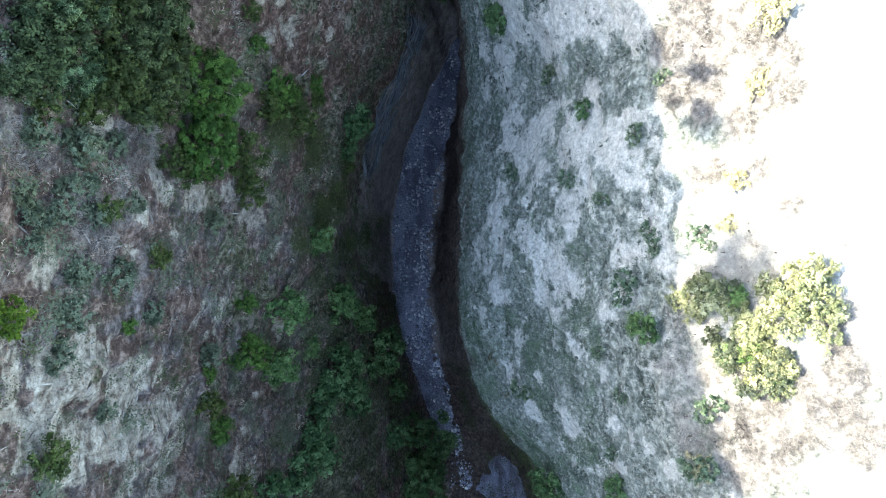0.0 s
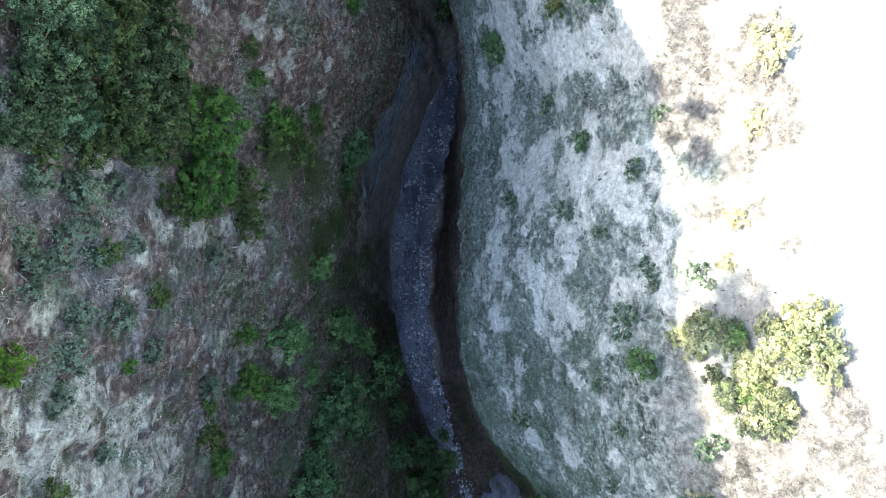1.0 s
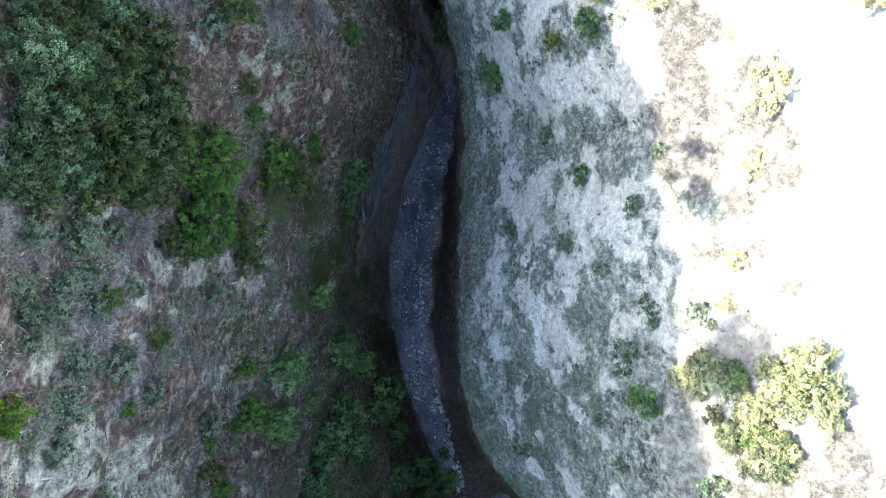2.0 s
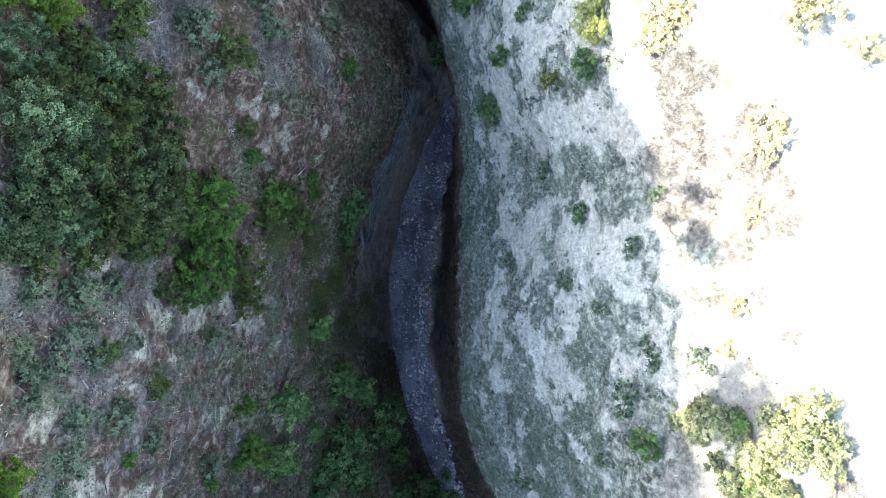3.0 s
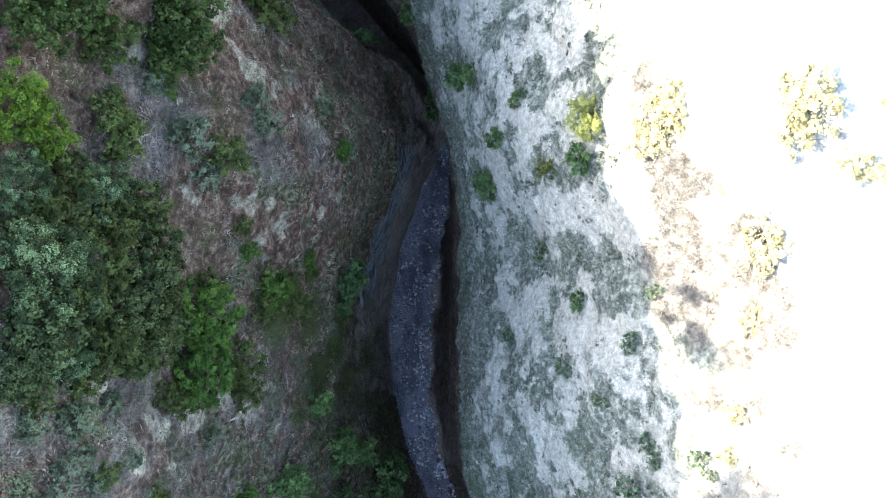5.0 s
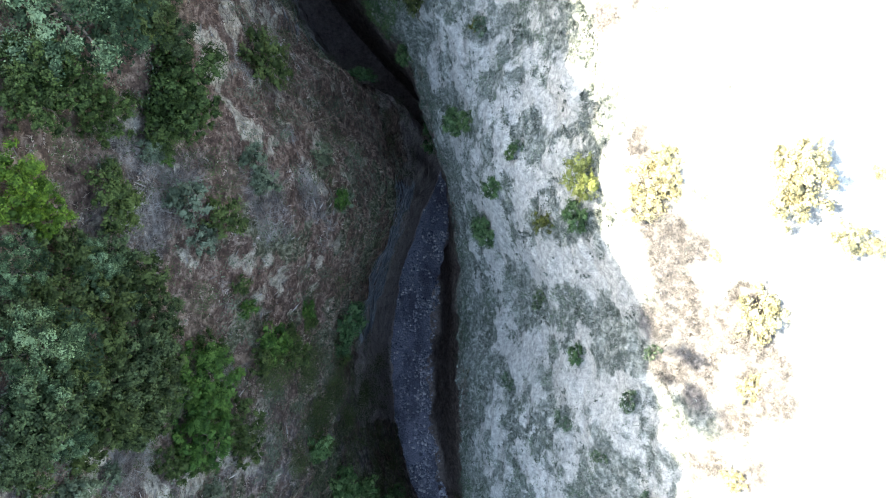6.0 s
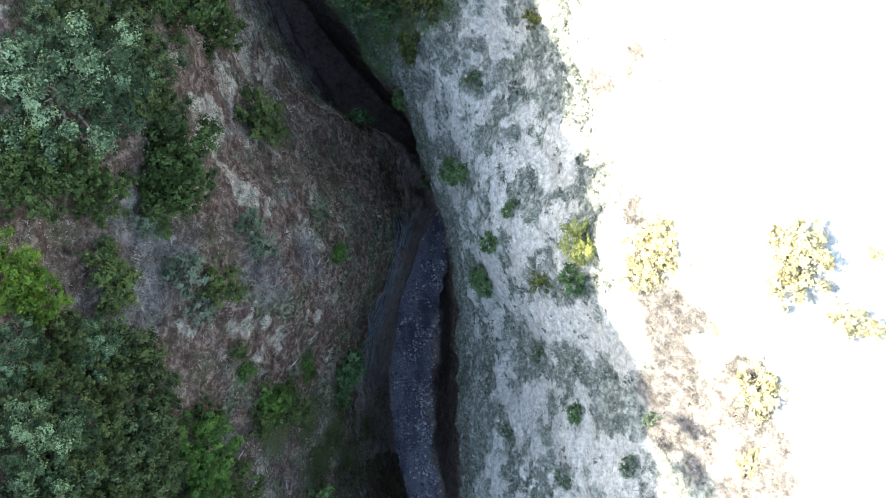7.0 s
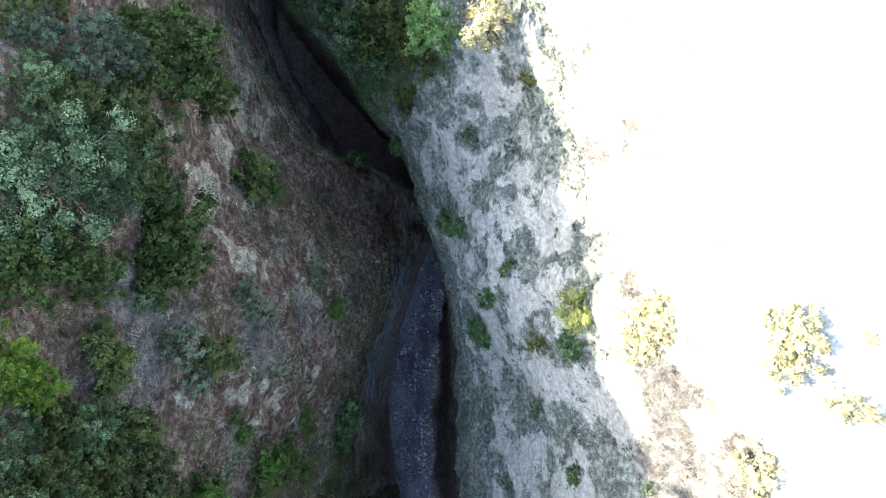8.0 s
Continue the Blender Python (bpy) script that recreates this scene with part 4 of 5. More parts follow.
plant(("moss_bush",), [(-6.6, 5.4, 32.8, 0.73), (-6.0, 5.9, 30.9, 0.54), (-5.5, 6.5, 29.0, 0.53), (-5.9, 0.5, 26.0, 0.69), (-6.5, 8.0, 35.2, 0.38), (-5.0, 4.4, 22.9, 0.63)],
      "bush", "dark olive bush on the brown slope above the wall", "bushes on the shaded slope")
plant(("olive_bush",), [(-8.0, 12.1, 38.4, 0.48), (-5.9, 12.3, 35.3, 0.59), (-4.3, 12.9, 30.8, 0.55), (-3.6, 11.2, 29.4, 0.52), (-8.7, 1.3, 39.0, 0.35), (-9.2, -0.7, 39.1, 0.59), (-9.6, -0.5, 40.3, 0.4), (-9.9, 0.7, 41.6, 0.34), (-9.7, 1.5, 41.0, 0.42), (-10.2, 1.0, 41.8, 0.37), (-9.3, 0.9, 40.1, 0.4), (-8.8, 11.4, 39.5, 0.32), (-9.8, -1.7, 40.4, 0.53), (-8.9, -1.9, 37.2, 0.46), (-10.0, -2.6, 40.2, 0.37), (-10.2, -3.1, 40.7, 0.33), (-8.7, -3.8, 33.1, 0.59), (-9.7, -0.4, 40.5, 0.43), (-9.8, -4.7, 38.6, 0.4), (-7.9, 12.2, 38.3, 0.41), (-5.7, 11.6, 35.0, 0.43), (-9.5, 2.7, 40.1, 0.57), (-9.8, 1.0, 41.2, 0.41), (-7.3, 10.5, 37.2, 0.73), (-5.5, 11.4, 34.8, 0.56), (-7.1, 9.5, 36.7, 0.55)],
      "bush", "low grey-green bush among dry litter", "low bushes on the shaded slope")
plant(("teal_bush",), [(-4.5, 6.0, 24.4, 1.05), (-4.6, 4.9, 24.0, 0.6), (-5.8, -6.2, 20.4, 1.65), (-4.3, -6.2, 13.9, 1.62), (-6.3, -7.5, 21.9, 1.21), (-5.2, -8.3, 18.4, 1.05), (-6.5, -9.1, 22.6, 1.19), (-7.0, -10.5, 23.1, 1.6), (-8.0, -10.9, 26.4, 1.07), (-3.6, -9.5, 9.8, 0.93), (-3.5, 18.8, 20.1, 0.82), (-0.4, 17.1, 12.4, 1.1), (1.4, 14.6, 27.7, 0.61)],
      "bush", "blue-green leafy bush above the gully", "bushes above the gully")
plant(("fresh_bush",), [(-6.3, 6.0, 32.5, 0.83), (-5.5, 6.8, 29.3, 0.47), (-7.6, -1.8, 31.3, 0.53), (-8.0, -4.2, 29.6, 1.02), (-9.2, -7.3, 30.6, 0.74), (-9.3, -2.3, 38.2, 0.31), (-3.7, 11.3, 30.0, 0.44), (-5.5, 6.4, 28.9, 0.4), (-7.8, 11.9, 38.1, 0.24), (-8.9, -4.5, 33.2, 0.36), (-6.6, 7.2, 34.0, 0.44)],
      "bush", "light green leafy bush on the brown slope", "light bushes on the shaded slope")
plant(("leafy_bush",), [(-5.9, 0.4, 26.0, 0.8), (-5.6, -2.9, 20.9, 1.18), (-7.0, -2.5, 28.4, 1.06), (-7.5, -5.0, 26.9, 1.05), (-6.5, 5.6, 32.1, 0.66), (-4.7, -3.9, 17.1, 0.94), (-6.7, -4.6, 24.0, 0.67)],
      "bush", "full green bush on the steep brown slope", "bushes on the steep slope")
plant(("teal_tree",), [(-1.6, -14.7, 3.8, 1.51), (-1.9, -16.7, 6.8, 1.18), (-3.5, -12.3, 10.5, 0.72)],
      "tree", "dark green tree growing beside the gully bed", "trees in the gully")
plant(("bush_b", "teal_bush"), [(-0.4, 23.2, 28.2, 1.78), (-2.1, 23.8, 25.9, 1.45), (0.4, 22.0, 29.6, 1.04), (-3.2, 25.0, 25.4, 0.9), (-0.0, 20.3, 28.2, 0.77), (-0.9, 22.1, 26.8, 0.86), (1.1, 21.0, 30.5, 0.61)],
      "bush", "dark green bush on the mossy shaded bank", "bushes on the mossy bank")
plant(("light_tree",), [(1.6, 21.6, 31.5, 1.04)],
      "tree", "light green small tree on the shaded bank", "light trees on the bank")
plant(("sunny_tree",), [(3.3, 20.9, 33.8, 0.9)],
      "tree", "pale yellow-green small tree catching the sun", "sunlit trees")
plant(("teal_bush",), [(1.4, 14.7, 27.7, 0.61), (2.6, 11.3, 31.4, 0.49), (2.4, 9.7, 28.6, 0.59), (5.0, 9.7, 35.9, 0.53), (6.3, -2.6, 37.0, 0.58), (5.0, 4.8, 33.8, 0.38), (5.1, -10.3, 26.7, 0.95), (6.3, -8.4, 33.9, 0.57), (1.8, 14.3, 29.7, 0.47), (-0.8, 19.2, 23.4, 0.63), (2.3, 9.9, 28.5, 0.59), (3.2, 12.3, 33.2, 0.32)],
      "bush", "small green bush on the pale chalk slope", "bushes on the pale slope")
plant(("slope_bush",), [(5.9, -1.3, 36.0, 0.68), (3.4, -6.0, 28.5, 0.59), (3.0, 3.2, 28.4, 0.46), (4.6, 2.5, 33.4, 0.45), (4.2, 6.7, 31.1, 0.44), (6.1, 3.6, 36.5, 0.4), (5.3, 1.8, 35.4, 0.33), (7.5, 0.5, 38.5, 0.4), (7.6, 0.1, 38.9, 0.29), (6.6, 0.1, 37.0, 0.31), (7.6, -4.5, 39.0, 0.53), (7.4, -6.3, 38.6, 0.61), (5.4, -3.5, 34.6, 0.32), (5.9, -4.9, 35.4, 0.33), (2.5, 17.8, 31.2, 0.45), (3.4, 12.5, 33.4, 0.32), (6.5, 0.5, 36.8, 0.39), (6.8, 5.4, 37.4, 0.33), (6.0, -7.0, 34.4, 0.35)],
      "bush", "grey-green scrubby bush on chalk", "grey bushes on chalk")
plant(("mossy_small",), [(4.1, 9.7, 34.1, 0.42), (4.3, 18.9, 34.5, 0.4), (2.2, 18.0, 30.8, 0.3)],
      "bush", "small olive-yellow bush on the pale slope", "yellow bushes on the pale slope")
plant(("bright_bush",), [(5.0, 10.9, 36.4, 0.72)],
      "bush", "yellow-green round bush on the pale slope", "yellow bushes on the pale slope")
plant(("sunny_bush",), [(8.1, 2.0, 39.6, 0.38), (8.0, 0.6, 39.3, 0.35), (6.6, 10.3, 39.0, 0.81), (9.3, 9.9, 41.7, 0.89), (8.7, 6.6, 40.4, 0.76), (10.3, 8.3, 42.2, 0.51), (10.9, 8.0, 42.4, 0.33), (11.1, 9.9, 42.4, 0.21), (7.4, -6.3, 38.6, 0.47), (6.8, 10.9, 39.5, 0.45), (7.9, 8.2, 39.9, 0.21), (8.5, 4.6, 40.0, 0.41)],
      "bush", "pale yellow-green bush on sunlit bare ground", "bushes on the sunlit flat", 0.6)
plant(("dead_bush",), [(7.1, -5.5, 38.1, 0.63), (7.4, 5.9, 38.6, 0.61), (8.3, 5.7, 39.8, 0.54), (9.1, 5.1, 40.7, 0.39), (8.5, 0.2, 40.0, 0.67), (7.7, -0.5, 39.1, 0.46), (10.3, -2.6, 41.6, 0.37), (10.7, -5.0, 41.6, 0.4), (5.9, 15.6, 37.8, 0.5), (5.4, 12.9, 37.3, 0.35), (9.4, -3.6, 40.9, 0.35), (9.5, -4.1, 41.0, 0.35), (9.2, 4.3, 41.0, 0.23)],
      "bush", "leafless grey twiggy dead bush", "dead bushes on the sunlit flat")
plant(("mid_tree", "dark_tree"), [(-9.9, 7.4, 41.9, 0.5), (-9.6, 9.0, 40.4, 0.49), (-8.8, 9.1, 39.4, 0.46), (-9.2, 5.6, 40.9, 0.51), (-8.6, 5.5, 39.6, 0.51), (-8.1, 6.4, 37.8, 0.41), (-9.9, 5.0, 42.0, 0.48), (-9.4, 4.0, 40.2, 0.4), (-8.7, 4.0, 38.9, 0.39), (-9.9, 8.1, 41.3, 0.42), (-8.2, 4.9, 37.9, 0.45), (-9.4, 6.1, 41.4, 0.46), (-10.0, 3.8, 42.3, 0.39), (-7.8, 15.7, 39.5, 0.46), (-7.3, 15.3, 38.3, 0.39)],
      "tree", "dull green tree filling the grove on the shoulder", "trees filling the grove")
plant(("tree_b",), [(-8.7, 8.1, 38.8, 0.38), (-9.4, 6.5, 41.2, 0.35), (-8.4, 6.1, 38.9, 0.33), (-9.9, 4.6, 41.6, 0.32), (-9.0, 17.3, 40.5, 0.39), (-8.7, 16.1, 40.5, 0.44), (-9.7, 16.3, 41.1, 0.39)],
      "tree", "pale-tipped leafy tree in the grove", "pale trees on the shoulder", 0.75)
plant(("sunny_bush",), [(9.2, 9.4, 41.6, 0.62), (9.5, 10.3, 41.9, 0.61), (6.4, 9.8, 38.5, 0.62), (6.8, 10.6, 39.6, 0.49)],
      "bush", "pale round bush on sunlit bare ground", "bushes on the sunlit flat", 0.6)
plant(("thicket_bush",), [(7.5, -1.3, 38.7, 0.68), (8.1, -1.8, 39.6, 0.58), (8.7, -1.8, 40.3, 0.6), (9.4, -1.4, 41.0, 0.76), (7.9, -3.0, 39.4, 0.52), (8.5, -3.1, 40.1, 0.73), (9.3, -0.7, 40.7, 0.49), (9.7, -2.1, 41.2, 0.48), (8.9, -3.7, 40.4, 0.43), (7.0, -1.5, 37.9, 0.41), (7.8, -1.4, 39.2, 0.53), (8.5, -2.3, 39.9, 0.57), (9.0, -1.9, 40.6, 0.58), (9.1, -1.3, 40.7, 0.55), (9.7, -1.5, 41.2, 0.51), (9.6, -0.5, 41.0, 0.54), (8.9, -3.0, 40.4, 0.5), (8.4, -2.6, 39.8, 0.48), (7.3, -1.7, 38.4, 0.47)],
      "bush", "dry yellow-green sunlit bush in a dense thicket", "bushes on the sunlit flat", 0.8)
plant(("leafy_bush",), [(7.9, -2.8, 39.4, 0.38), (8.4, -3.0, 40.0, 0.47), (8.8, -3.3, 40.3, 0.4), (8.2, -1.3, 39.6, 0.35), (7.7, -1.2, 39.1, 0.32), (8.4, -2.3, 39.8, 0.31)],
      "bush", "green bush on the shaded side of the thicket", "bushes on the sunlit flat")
plant(("sage_bush",), [(8.0, -2.9, 39.5, 0.52), (8.6, -3.3, 40.2, 0.57), (8.9, -3.0, 40.5, 0.4), (8.8, -1.0, 40.3, 0.46), (7.5, -1.0, 38.7, 0.47), (8.0, -1.2, 39.3, 0.42), (8.3, -3.6, 39.9, 0.41), (7.7, -2.5, 39.1, 0.35)],
      "bush", "grey-green bush at the foot of the thicket", "grey bushes on chalk")
plant(("dead_bush",), [(8.4, 0.5, 39.8, 0.51), (8.7, 0.0, 40.3, 0.56), (8.2, -0.5, 39.5, 0.52), (8.8, -0.6, 40.2, 0.5), (7.7, -0.1, 39.1, 0.46), (7.4, -1.0, 38.3, 0.48), (8.4, -0.9, 39.7, 0.48), (7.0, -2.0, 37.9, 0.48), (7.3, -2.6, 38.4, 0.47), (7.4, -3.4, 38.7, 0.43), (6.9, 5.6, 37.7, 0.38), (7.4, 5.3, 38.2, 0.44), (7.8, 4.4, 38.9, 0.39)],
      "bush", "leafless grey-lilac dead bush on pale ground", "dead bushes on the sunlit flat")
plant(("olive_tree", "dark_tree"), [(-9.1, 4.5, 39.8, 0.45), (-8.7, 4.1, 38.9, 0.41), (-9.6, 3.9, 40.5, 0.34), (-8.4, 4.3, 37.9, 0.39), (-9.9, 3.5, 41.8, 0.32)],
      "tree", "olive-green low tree at the grove's lower edge", "trees filling the grove")
plant(("olive_bush",), [(-9.6, 2.7, 40.5, 0.56), (-9.9, 2.8, 41.9, 0.46), (-9.1, 2.8, 39.4, 0.42), (-10.3, 1.3, 42.0, 0.39), (-9.5, 1.7, 40.4, 0.4), (-8.7, 3.7, 38.7, 0.36), (-8.0, 1.0, 34.6, 0.52), (-10.0, 0.2, 41.9, 0.34)],
      "bush", "grey-green bush below the grove", "low bushes on the shaded slope")
plant(("dark_tree", "olive_tree"), [(-8.0, 17.7, 39.3, 0.45), (-7.7, 16.9, 39.0, 0.42), (-8.1, 16.5, 39.9, 0.34), (-10.0, 19.8, 40.8, 0.38), (-9.3, 20.1, 40.2, 0.36), (-7.9, 20.0, 38.2, 0.43), (-7.5, 16.0, 38.9, 0.36), (-10.0, 13.2, 41.3, 0.42)],
      "tree", "dark olive undergrowth tree between taller crowns", "trees filling the grove")
plant(("big_tree",), [(-8.0, 20.2, 38.3, 0.38), (-7.5, 18.6, 38.9, 0.36), (-9.1, 13.4, 40.3, 0.50), (-8.7, 12.9, 39.7, 0.40), (-9.7, 12.8, 41.0, 0.46), (-9.9, 13.9, 41.1, 0.42)],
      "tree", "deep green leafy tree among the paler crowns", "deep green trees above the rim")
plant(("crest_tree",), [(-24.0, 4.5, 51.8, 1.0)], "tree", "dark tree with a bare trunk on the hill crest", "trees on the hill crest")
plant(("moss_bush",), [(-24.0, 2.4, 52.5, 1.15)], "bush", "tall dense bush on the hill crest", "bushes on the hill crest", 2.2)
plant(("teal_bush",), [(-24.0, 8.75, 51.4, 0.6), (-24.0, 9.9, 52.0, 0.42)], "bush", "tall slim bush on the hill crest", "bushes on the hill crest", 4.0)
plant(("moss_bush",), [(-24.0, y, 51.0, r) for y, r in ((-2.5, 0.5), (-1.2, 0.35), (0.4, 0.4), (5.4, 0.45), (6.6, 0.3), (7.4, 0.25), (11.2, 0.4), (12.4, 0.3), (14.0, 0.35), (15.7, 0.4), (17.1, 0.4), (18.6, 0.3), (19.8, 0.4), (21.4, 0.35))],
      "bush", "low bush on the hill crest", "bushes on the hill crest")


# ---- ground cover ----
def scatter(rng, n, u_range, y_range, keep):
    """n random places on the ground between two lines, thinned by keep(row, column)."""
    r0, r1 = np.searchsorted(ROWS_Y, y_range)
    c0, c1 = np.searchsorted(US, u_range)
    sub = GRID[r0:r1, c0:c1]
    area = np.linalg.norm(np.cross(np.gradient(sub, axis=0), np.gradient(sub, axis=1)), axis=-1) * keep[r0:r1, c0:c1]
    cum = np.cumsum(area.ravel())
    k = np.searchsorted(cum, rng.uniform(0, cum[-1], n))
    i, j = np.clip(k // (c1 - c0) + r0, 1, len(ROWS_Y) - 2), np.clip(k % (c1 - c0) + c0, 1, len(US) - 2)
    a, b = rng.uniform(-0.5, 0.5, (n, 1)), rng.uniform(-0.5, 0.5, (n, 1))
    p = GRID[i, j] + a * (GRID[i + 1, j] - GRID[i - 1, j]) / 2 + b * (GRID[i, j + 1] - GRID[i, j - 1]) / 2
    return p, NORMAL[i, j]


def clump_tone(rng, p):
    """A shade for each tuft, alike among neighbours."""
    return 0.5 + 0.75 * fbm(p, 0.7, 3, 311, 0.6) + rng.normal(0, 0.16, len(p))


def tufts(name, rng, places, blades, length, width, spread, material, label):
    """Tufts of thin blades or twigs, as one mesh of stuff."""
    p, n = (np.repeat(v, blades, 0) for v in places)
    m = len(p)
    up = n * 0.6 + np.array((0, 0, 0.5)) + rng.normal(0, spread, (m, 3))
    up /= np.linalg.norm(up, axis=1, keepdims=True)
    ln = length * rng.uniform(0.4, 1.4, (m, 1))
    side = np.cross(up, rng.normal(0, 1, (m, 3)))
    side /= np.linalg.norm(side, axis=1, keepdims=True)
    base = p + rng.normal(0, length * 0.22, (m, 3)) - n * 0.02
    w = width * rng.uniform(0.6, 1.4, (m, 1))
    verts = np.stack([base - side * w, base + side * w, base + up * ln], 1).reshape(-1, 3)
    me = mesh_of(name, verts, np.arange(3 * m).reshape(-1, 3), material, np.repeat(clump_tone(rng, places[0]), 3 * blades))
    return tagged(new(name, me), label, "undergrowth", kind="stuff")


def grass_clumps(name, rng, places, blades, reach, material, label):
    """Low round cushions of short blades, as one mesh of stuff."""
    p, n = (np.repeat(v, blades, 0) for v in places)
    size = np.repeat(reach * rng.uniform(0.55, 1.5, len(places[0])), blades)[:, None]
    d = rng.normal(0, 1, (len(p), 3))
    d += n * (0.5 - np.minimum((d * n).sum(1, keepdims=True), 0) * 1.6)
    d /= np.linalg.norm(d, axis=1, keepdims=True)
    base = p + d * size * 0.25
    tip = p + d * size * rng.uniform(0.7, 1.25, (len(p), 1)) - n * size * 0.1
    side = np.cross(d, rng.normal(0, 1, (len(p), 3)))
    side *= size * 0.16 / np.linalg.norm(side, axis=1, keepdims=True)
    verts = np.stack([base + side, tip, base - side], 1).reshape(-1, 3)
    faces = np.arange(3 * len(p)).reshape(-1, 3)
    tone = np.repeat(0.34 + 0.5 * fbm(places[0], 0.9, 3, 341, 0.6) + rng.normal(0, 0.12, len(places[0])), 3 * blades)
    return tagged(new(name, mesh_of(name, verts, faces, material, tone)), label, "undergrowth", kind="stuff")


def herbs(name, rng, places, count, reach, size, material, label):
    """Low leafy plants: a few leaves round each place."""
    p, n = (np.repeat(v, count, 0) for v in places)
    off = rng.normal(0, reach, (len(p), 3)) + (n + np.array((0, 0, 0.5))) * reach * rng.uniform(0.2, 1.8, (len(p), 1))
    v, f = leaves(rng, p + off, n + np.array((0, 0, 0.6)), size)
    return tagged(new(name, mesh_of(name, v, f, material, np.repeat(clump_tone(rng, places[0]), 4 * count))), label, "undergrowth", kind="stuff")


def straw_material(name, *cols):
    m, nt, bsdf = shader(name, 0.85)
    nt.links.new(ramp(nt, shade_of(nt), [(k / (len(cols) - 1), c) for k, c in enumerate(cols)]), bsdf.inputs["Base Color"])
    return m


STRAW = straw_material("dry_litter", (0.047, 0.028, 0.024), (0.138, 0.087, 0.069), (0.255, 0.173, 0.140), (0.405, 0.298, 0.25), (0.61, 0.50, 0.455))
SCRUB = straw_material("grey_scrub", (0.044, 0.057, 0.050), (0.105, 0.127, 0.115), (0.195, 0.224, 0.210), (0.37, 0.40, 0.385), (0.60, 0.62, 0.61))
MOSSY = straw_material("wall_grass", (0.034, 0.035, 0.023), (0.083, 0.081, 0.058), (0.156, 0.143, 0.111), (0.30, 0.28, 0.25))
rng = np.random.default_rng(77)
clump = np.clip(fbm(GRID, 0.8, 4, 201, 0.6) * 2.5 + 0.35, 0.02, 1)
clump_b = np.clip(fbm(GRID, 1.3, 4, 231, 0.6) * 3.0 + 0.1, 0.0, 1)
tuft = np.clip(fbm(GRID, 0.5, 3, 331, 0.6) * 4.0 + 0.2, 0.0, 1)
SIDE_L, SIDE_R, SPAN = (3.2, 6.3), (11.05, 14.3), (-11, 24)
tufts("dry_litter", rng, scatter(rng, 21000, SIDE_L, SPAN, (1.1 - 0.5 * CHALK) * (0.15 + tuft)), 6, 0.13, 0.0135, 0.75, STRAW, "pale brown dead twigs and straw over the slope")
GREY = straw_material("grey_twigs", (0.075, 0.064, 0.058), (0.17, 0.148, 0.138), (0.29, 0.255, 0.243), (0.46, 0.415, 0.395))
mats = np.clip(fbm(GRID, 1.7, 4, 261, 0.6) * 3.0 - 0.7, 0, 0.4) + np.clip(spots(DRY_GREY, 0.7) + 0.3 * ragged, 0, 1)
tufts("dead_brush", rng, scatter(rng, 9000, (3.2, 5.6), SPAN, mats), 8, 0.20, 0.0055, 0.8, GREY, "mats of pale grey dead brushwood")
blobs = np.clip(fbm(GRID, 0.75, 3, 281, 0.55) * 8.0 - 1.9, 0, 1)
blobs_b = np.clip(fbm(GRID, 1.1, 3, 291, 0.55) * 6.0 - 1.1, 0, 1)
herbs("low_herbs", rng, scatter(rng, 3000, SIDE_L, SPAN, (blobs + 0.02 * clump_b) * np.clip((8 - ROWS_Y) / 8, 0.45, 1.3)[:, None]), 15, 0.13, 0.036, LEAF["sage"], "low grey-green herbs among the litter")
herbs("green_herbs", rng, scatter(rng, 3600, (3.2, 7.0), SPAN, blobs_b + 0.01), 13, 0.13, 0.032, LEAF["moss"], "small dark green herbs in patches")
tufts("wall_grass", rng, scatter(rng, 10000, (5.6, 7.0), (-14, 18), clump), 6, 0.24, 0.009, 0.6, MOSSY, "dull green grass hanging on the steep wall")
tufts("grey_scrub", rng, scatter(rng, 11000, SIDE_R, SPAN, (1.0 - 0.93 * CHALK) ** 1.4 * (0.06 + tuft ** 1.5) + 0.003), 7, 0.14, 0.012, 0.6, SCRUB, "grey-green scrub and dry grass on chalk")
grass_clumps("grass_clumps", rng, scatter(rng, 14000, (11.05, 13.7), SPAN, (1.0 - 0.9 * CHALK) ** 1.4 * (0.12 + tuft)), 12, 0.098, SCRUB, "round grey-green grass clumps over the chalk")
herbs("slope_herbs", rng, scatter(rng, 7000, (11.05, 13.0), SPAN, ((1.0 - CHALK) * (clump_b + 0.15) + 0.002) * (0.6 + np.clip((1 - ROWS_Y) / 5, 0, 1))[:, None]), 8, 0.08, 0.027, LEAF["shrub"], "small grey-green herbs on the pale slope")
herbs("slope_foot_herbs", rng, scatter(rng, 1500, (4.8, 7.0), (0, 9), np.maximum(spots(SHADY_GREEN, 0.8), 0) * (0.2 + clump) + 0.001), 12, 0.13, 0.036, LEAF["moss"], "dark green herbs above the steep wall")
herbs("bank_herbs", rng, scatter(rng, 2600, (11.0, 12.5), (20.3, 27), clump + 0.2), 12, 0.10, 0.035, LEAF["teal"], "dense blue-green herbs on the shaded bank")
herbs("wall_herbs", rng, scatter(rng, 2000, (5.9, 7.85), (-16, 2.5), clump ** 2), 12, 0.16, 0.045, LEAF["moss"], "dull green herbs covering the lower wall")
herbs("gully_herbs", rng, scatter(rng, 1500, (9.2, 11.2), (-20, -8.5), clump ** 2), 11, 0.15, 0.045, LEAF["moss"], "dull herbs on the lower gully bank")
BRUSH = straw_material("brown_brush", (0.06, 0.056, 0.056), (0.135, 0.128, 0.127), (0.235, 0.224, 0.222), (0.38, 0.365, 0.36))
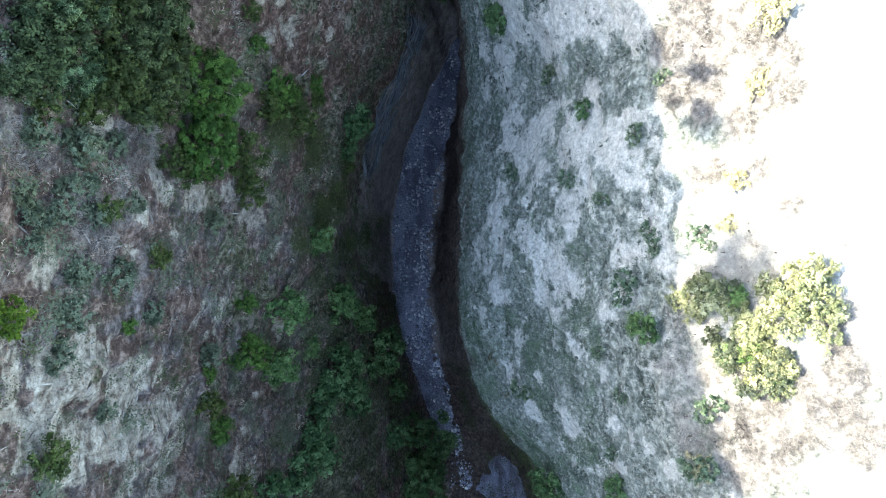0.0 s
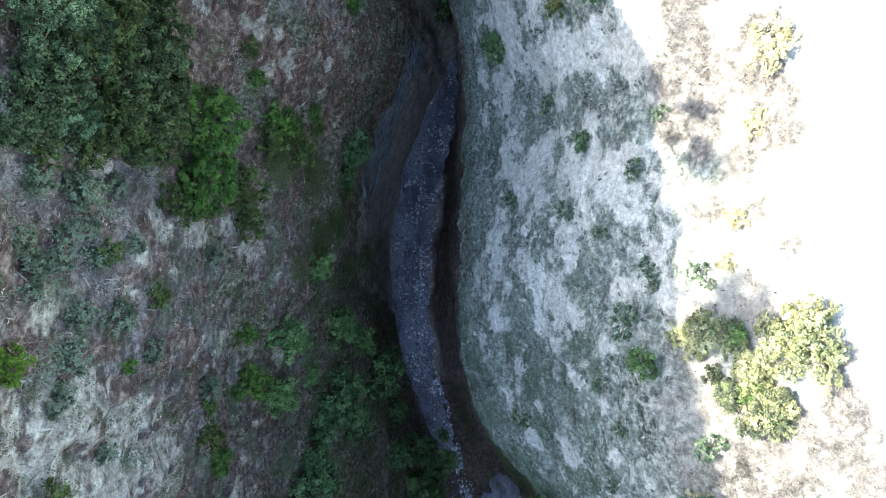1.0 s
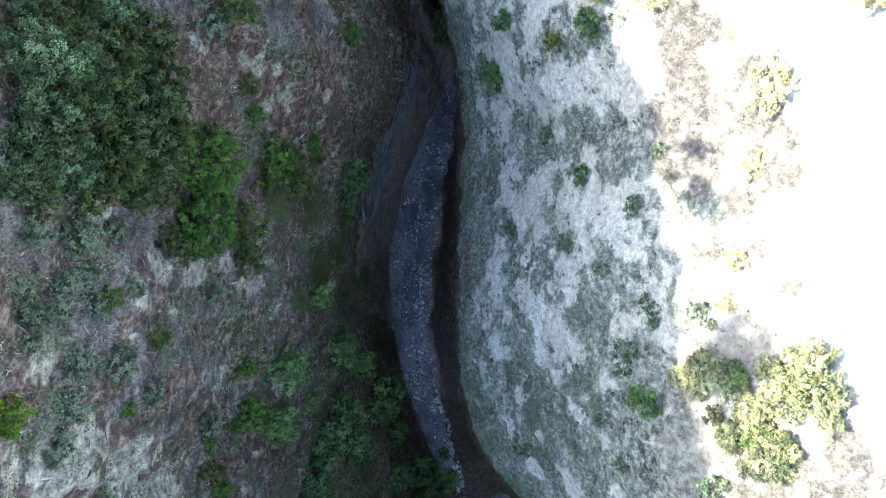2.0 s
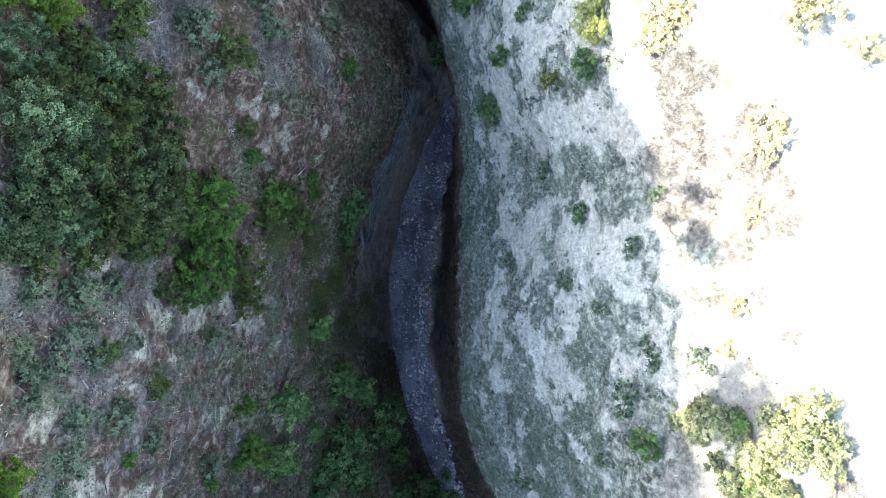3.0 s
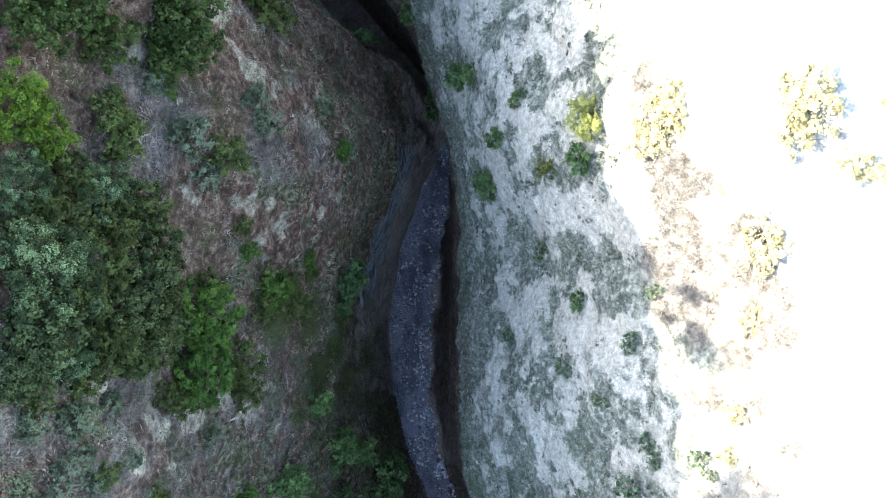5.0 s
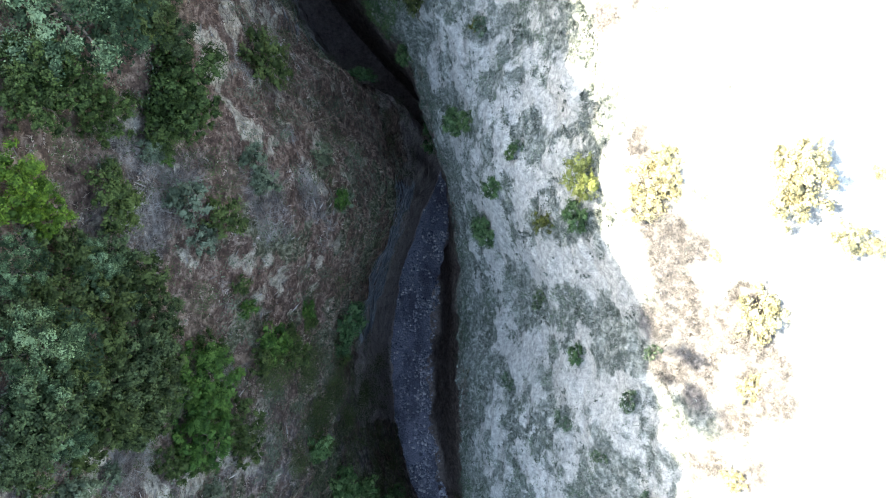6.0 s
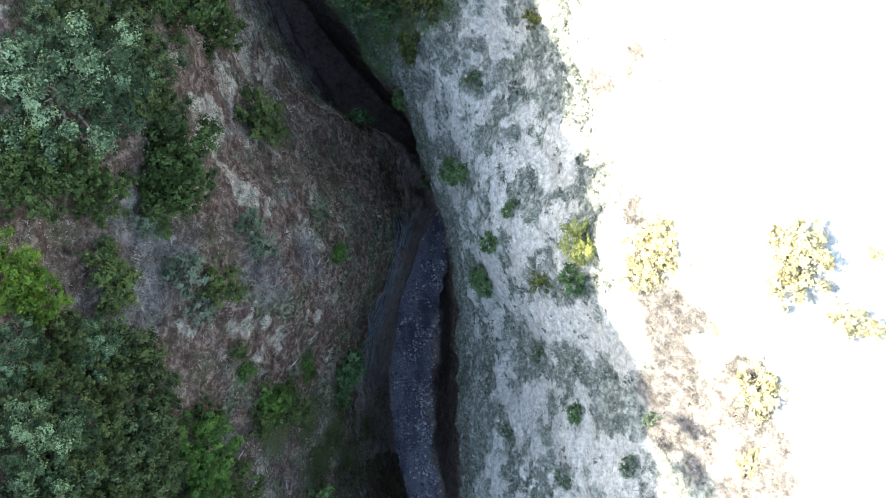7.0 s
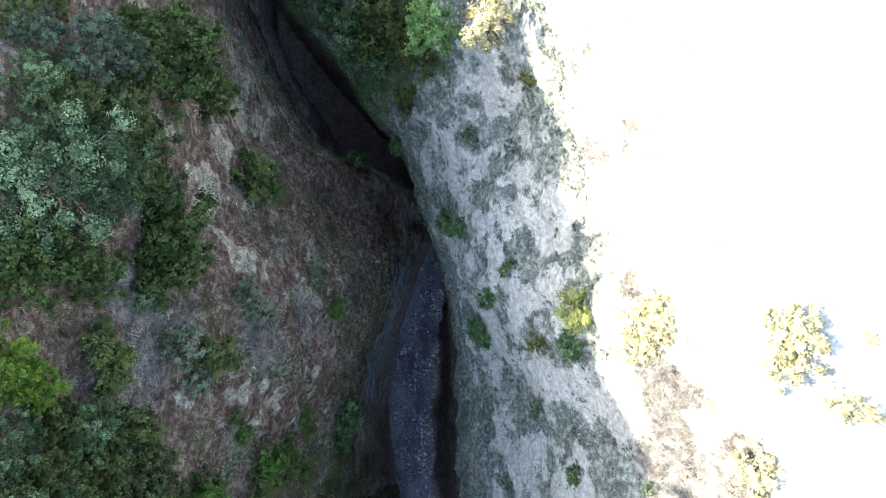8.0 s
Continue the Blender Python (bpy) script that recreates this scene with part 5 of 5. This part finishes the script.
tufts("flat_scrub", rng, scatter(rng, 9000, (13.6, 15.2), (-9, 21), SCRUB_AND_SHADE ** 1.5 * (0.1 + tuft) + 0.001), 8, 0.13, 0.0065, 0.7, BRUSH, "brown dry scrub patches on the sunlit flat")


def strands(name, rng, places, length, width, material, label, stray=0.06):
    """Long thin roots, sticks and grass lying along the wall."""
    p, n = places
    m = len(p)
    along = np.array((0.18, 1.0, 0)) + rng.normal(0, stray, (m, 3))
    along -= n * (along * n).sum(1, keepdims=True)
    along /= np.linalg.norm(along, axis=1, keepdims=True)
    side = np.cross(n, along)
    ln, w = length * rng.uniform(0.4, 1.3, (m, 1)), width * rng.uniform(0.6, 1.5, (m, 1))
    top = p + n * rng.uniform(0.03, 0.16, (m, 1))
    v = np.stack([top - along * ln, top - side * w - n * 0.02, top + along * ln, top + side * w + n * 0.03], 1).reshape(-1, 3)
    i = np.arange(m)[:, None] * 4
    f = np.concatenate([i + np.array([[0, 1, 2]]), i + np.array([[0, 2, 3]])], 1).reshape(-1, 3)
    return tagged(new(name, mesh_of(name, v, f, material, np.repeat(rng.uniform(0, 1, m), 4))), label, "undergrowth", kind="stuff")


ROOTS = straw_material("pale_roots", (0.04, 0.042, 0.05), (0.105, 0.11, 0.13), (0.27, 0.285, 0.32))
DULL_ROOTS = straw_material("dull_roots", (0.03, 0.028, 0.028), (0.075, 0.07, 0.07), (0.17, 0.16, 0.16))
strands("slot_roots", rng, scatter(rng, 500, (5.4, 6.9), (19.4, 27), clump ** 2), 0.45, 0.0055, DULL_ROOTS, "grey roots and dry grass trailing along the dark slot")
strands("hanging_roots", rng, scatter(rng, 1500, (6.66, 7.02), (4.5, 13.5), clump ** 2), 0.75, 0.0065, ROOTS, "pale grey roots and dry grass along the wall")
strands("fallen_sticks", rng, scatter(rng, 900, (3.4, 5.5), SPAN, 0.05 + mats + 0.5 * CHALK), 0.24, 0.011, GREY, "pale fallen sticks lying on the litter slope", 1.2)


# ---- stones of the gully bed ----
STONE, _nt, _b = shader("bed_stone", 0.8)
_g = _nt.nodes.new("ShaderNodeNewGeometry")
_nt.links.new(ramp(_nt, _g.outputs["Random Per Island"], [(0.0, (0.13, 0.137, 0.185)), (0.55, (0.30, 0.315, 0.40)), (0.85, (0.54, 0.56, 0.63)), (1.0, (0.80, 0.80, 0.81))]), _b.inputs["Base Color"])


def stones(rng, places, small, large):
    p, n = places
    m = len(p)
    size = small + (large - small) * rng.uniform(0, 1, (m, 1, 1)) ** 3
    shape = rng.uniform(0.6, 1.25, (m, 1, 3)) * np.array((1, 1, 0.7))
    dents = 1 + rng.normal(0, 0.12, (m, len(BALL_V), 1))
    v = BALL_V[None] * dents * shape * size + p[:, None, :] + n[:, None, :] * size * 0.25
    f = BALL_F[None] + (np.arange(m) * len(BALL_V))[:, None, None]
    return v.reshape(-1, 3), f.reshape(-1, 3)


v, f = stones(rng, scatter(rng, 4400, (8.04, 8.96), (-19, 17), (0.06 + clump ** 2) * (0.25 + np.clip((US - 8.3) * 2, 0, 1))[None, :]), 0.035, 0.14)
tagged(new("gravel", mesh_of("gravel", v, f, STONE)), "grey river gravel and cobbles in the gully bed", "gravel", kind="stuff")
for k, (at, n) in enumerate(zip(*scatter(rng, 150, (8.05, 8.95), (-16, 15), 0.05 + clump ** 2))):
    if k < 8:
        v, f = stones(np.random.default_rng(300 + k), (np.zeros((1, 3)), np.array([[0, 0, 1.0]])), 0.10, 0.17)
        STONE_MESHES = ([] if k == 0 else STONE_MESHES) + [mesh_of("stone", v, f, STONE)]
    st = new("stone", STONE_MESHES[k % 8] if k >= 8 else STONE_MESHES[k])
    st.parent = ground
    st.matrix_world = Matrix.LocRotScale(Vector(at), Euler((0, 0, random.uniform(0, 6.28))), Vector((1, 1, 1)) * random.uniform(0.6, 1.1))
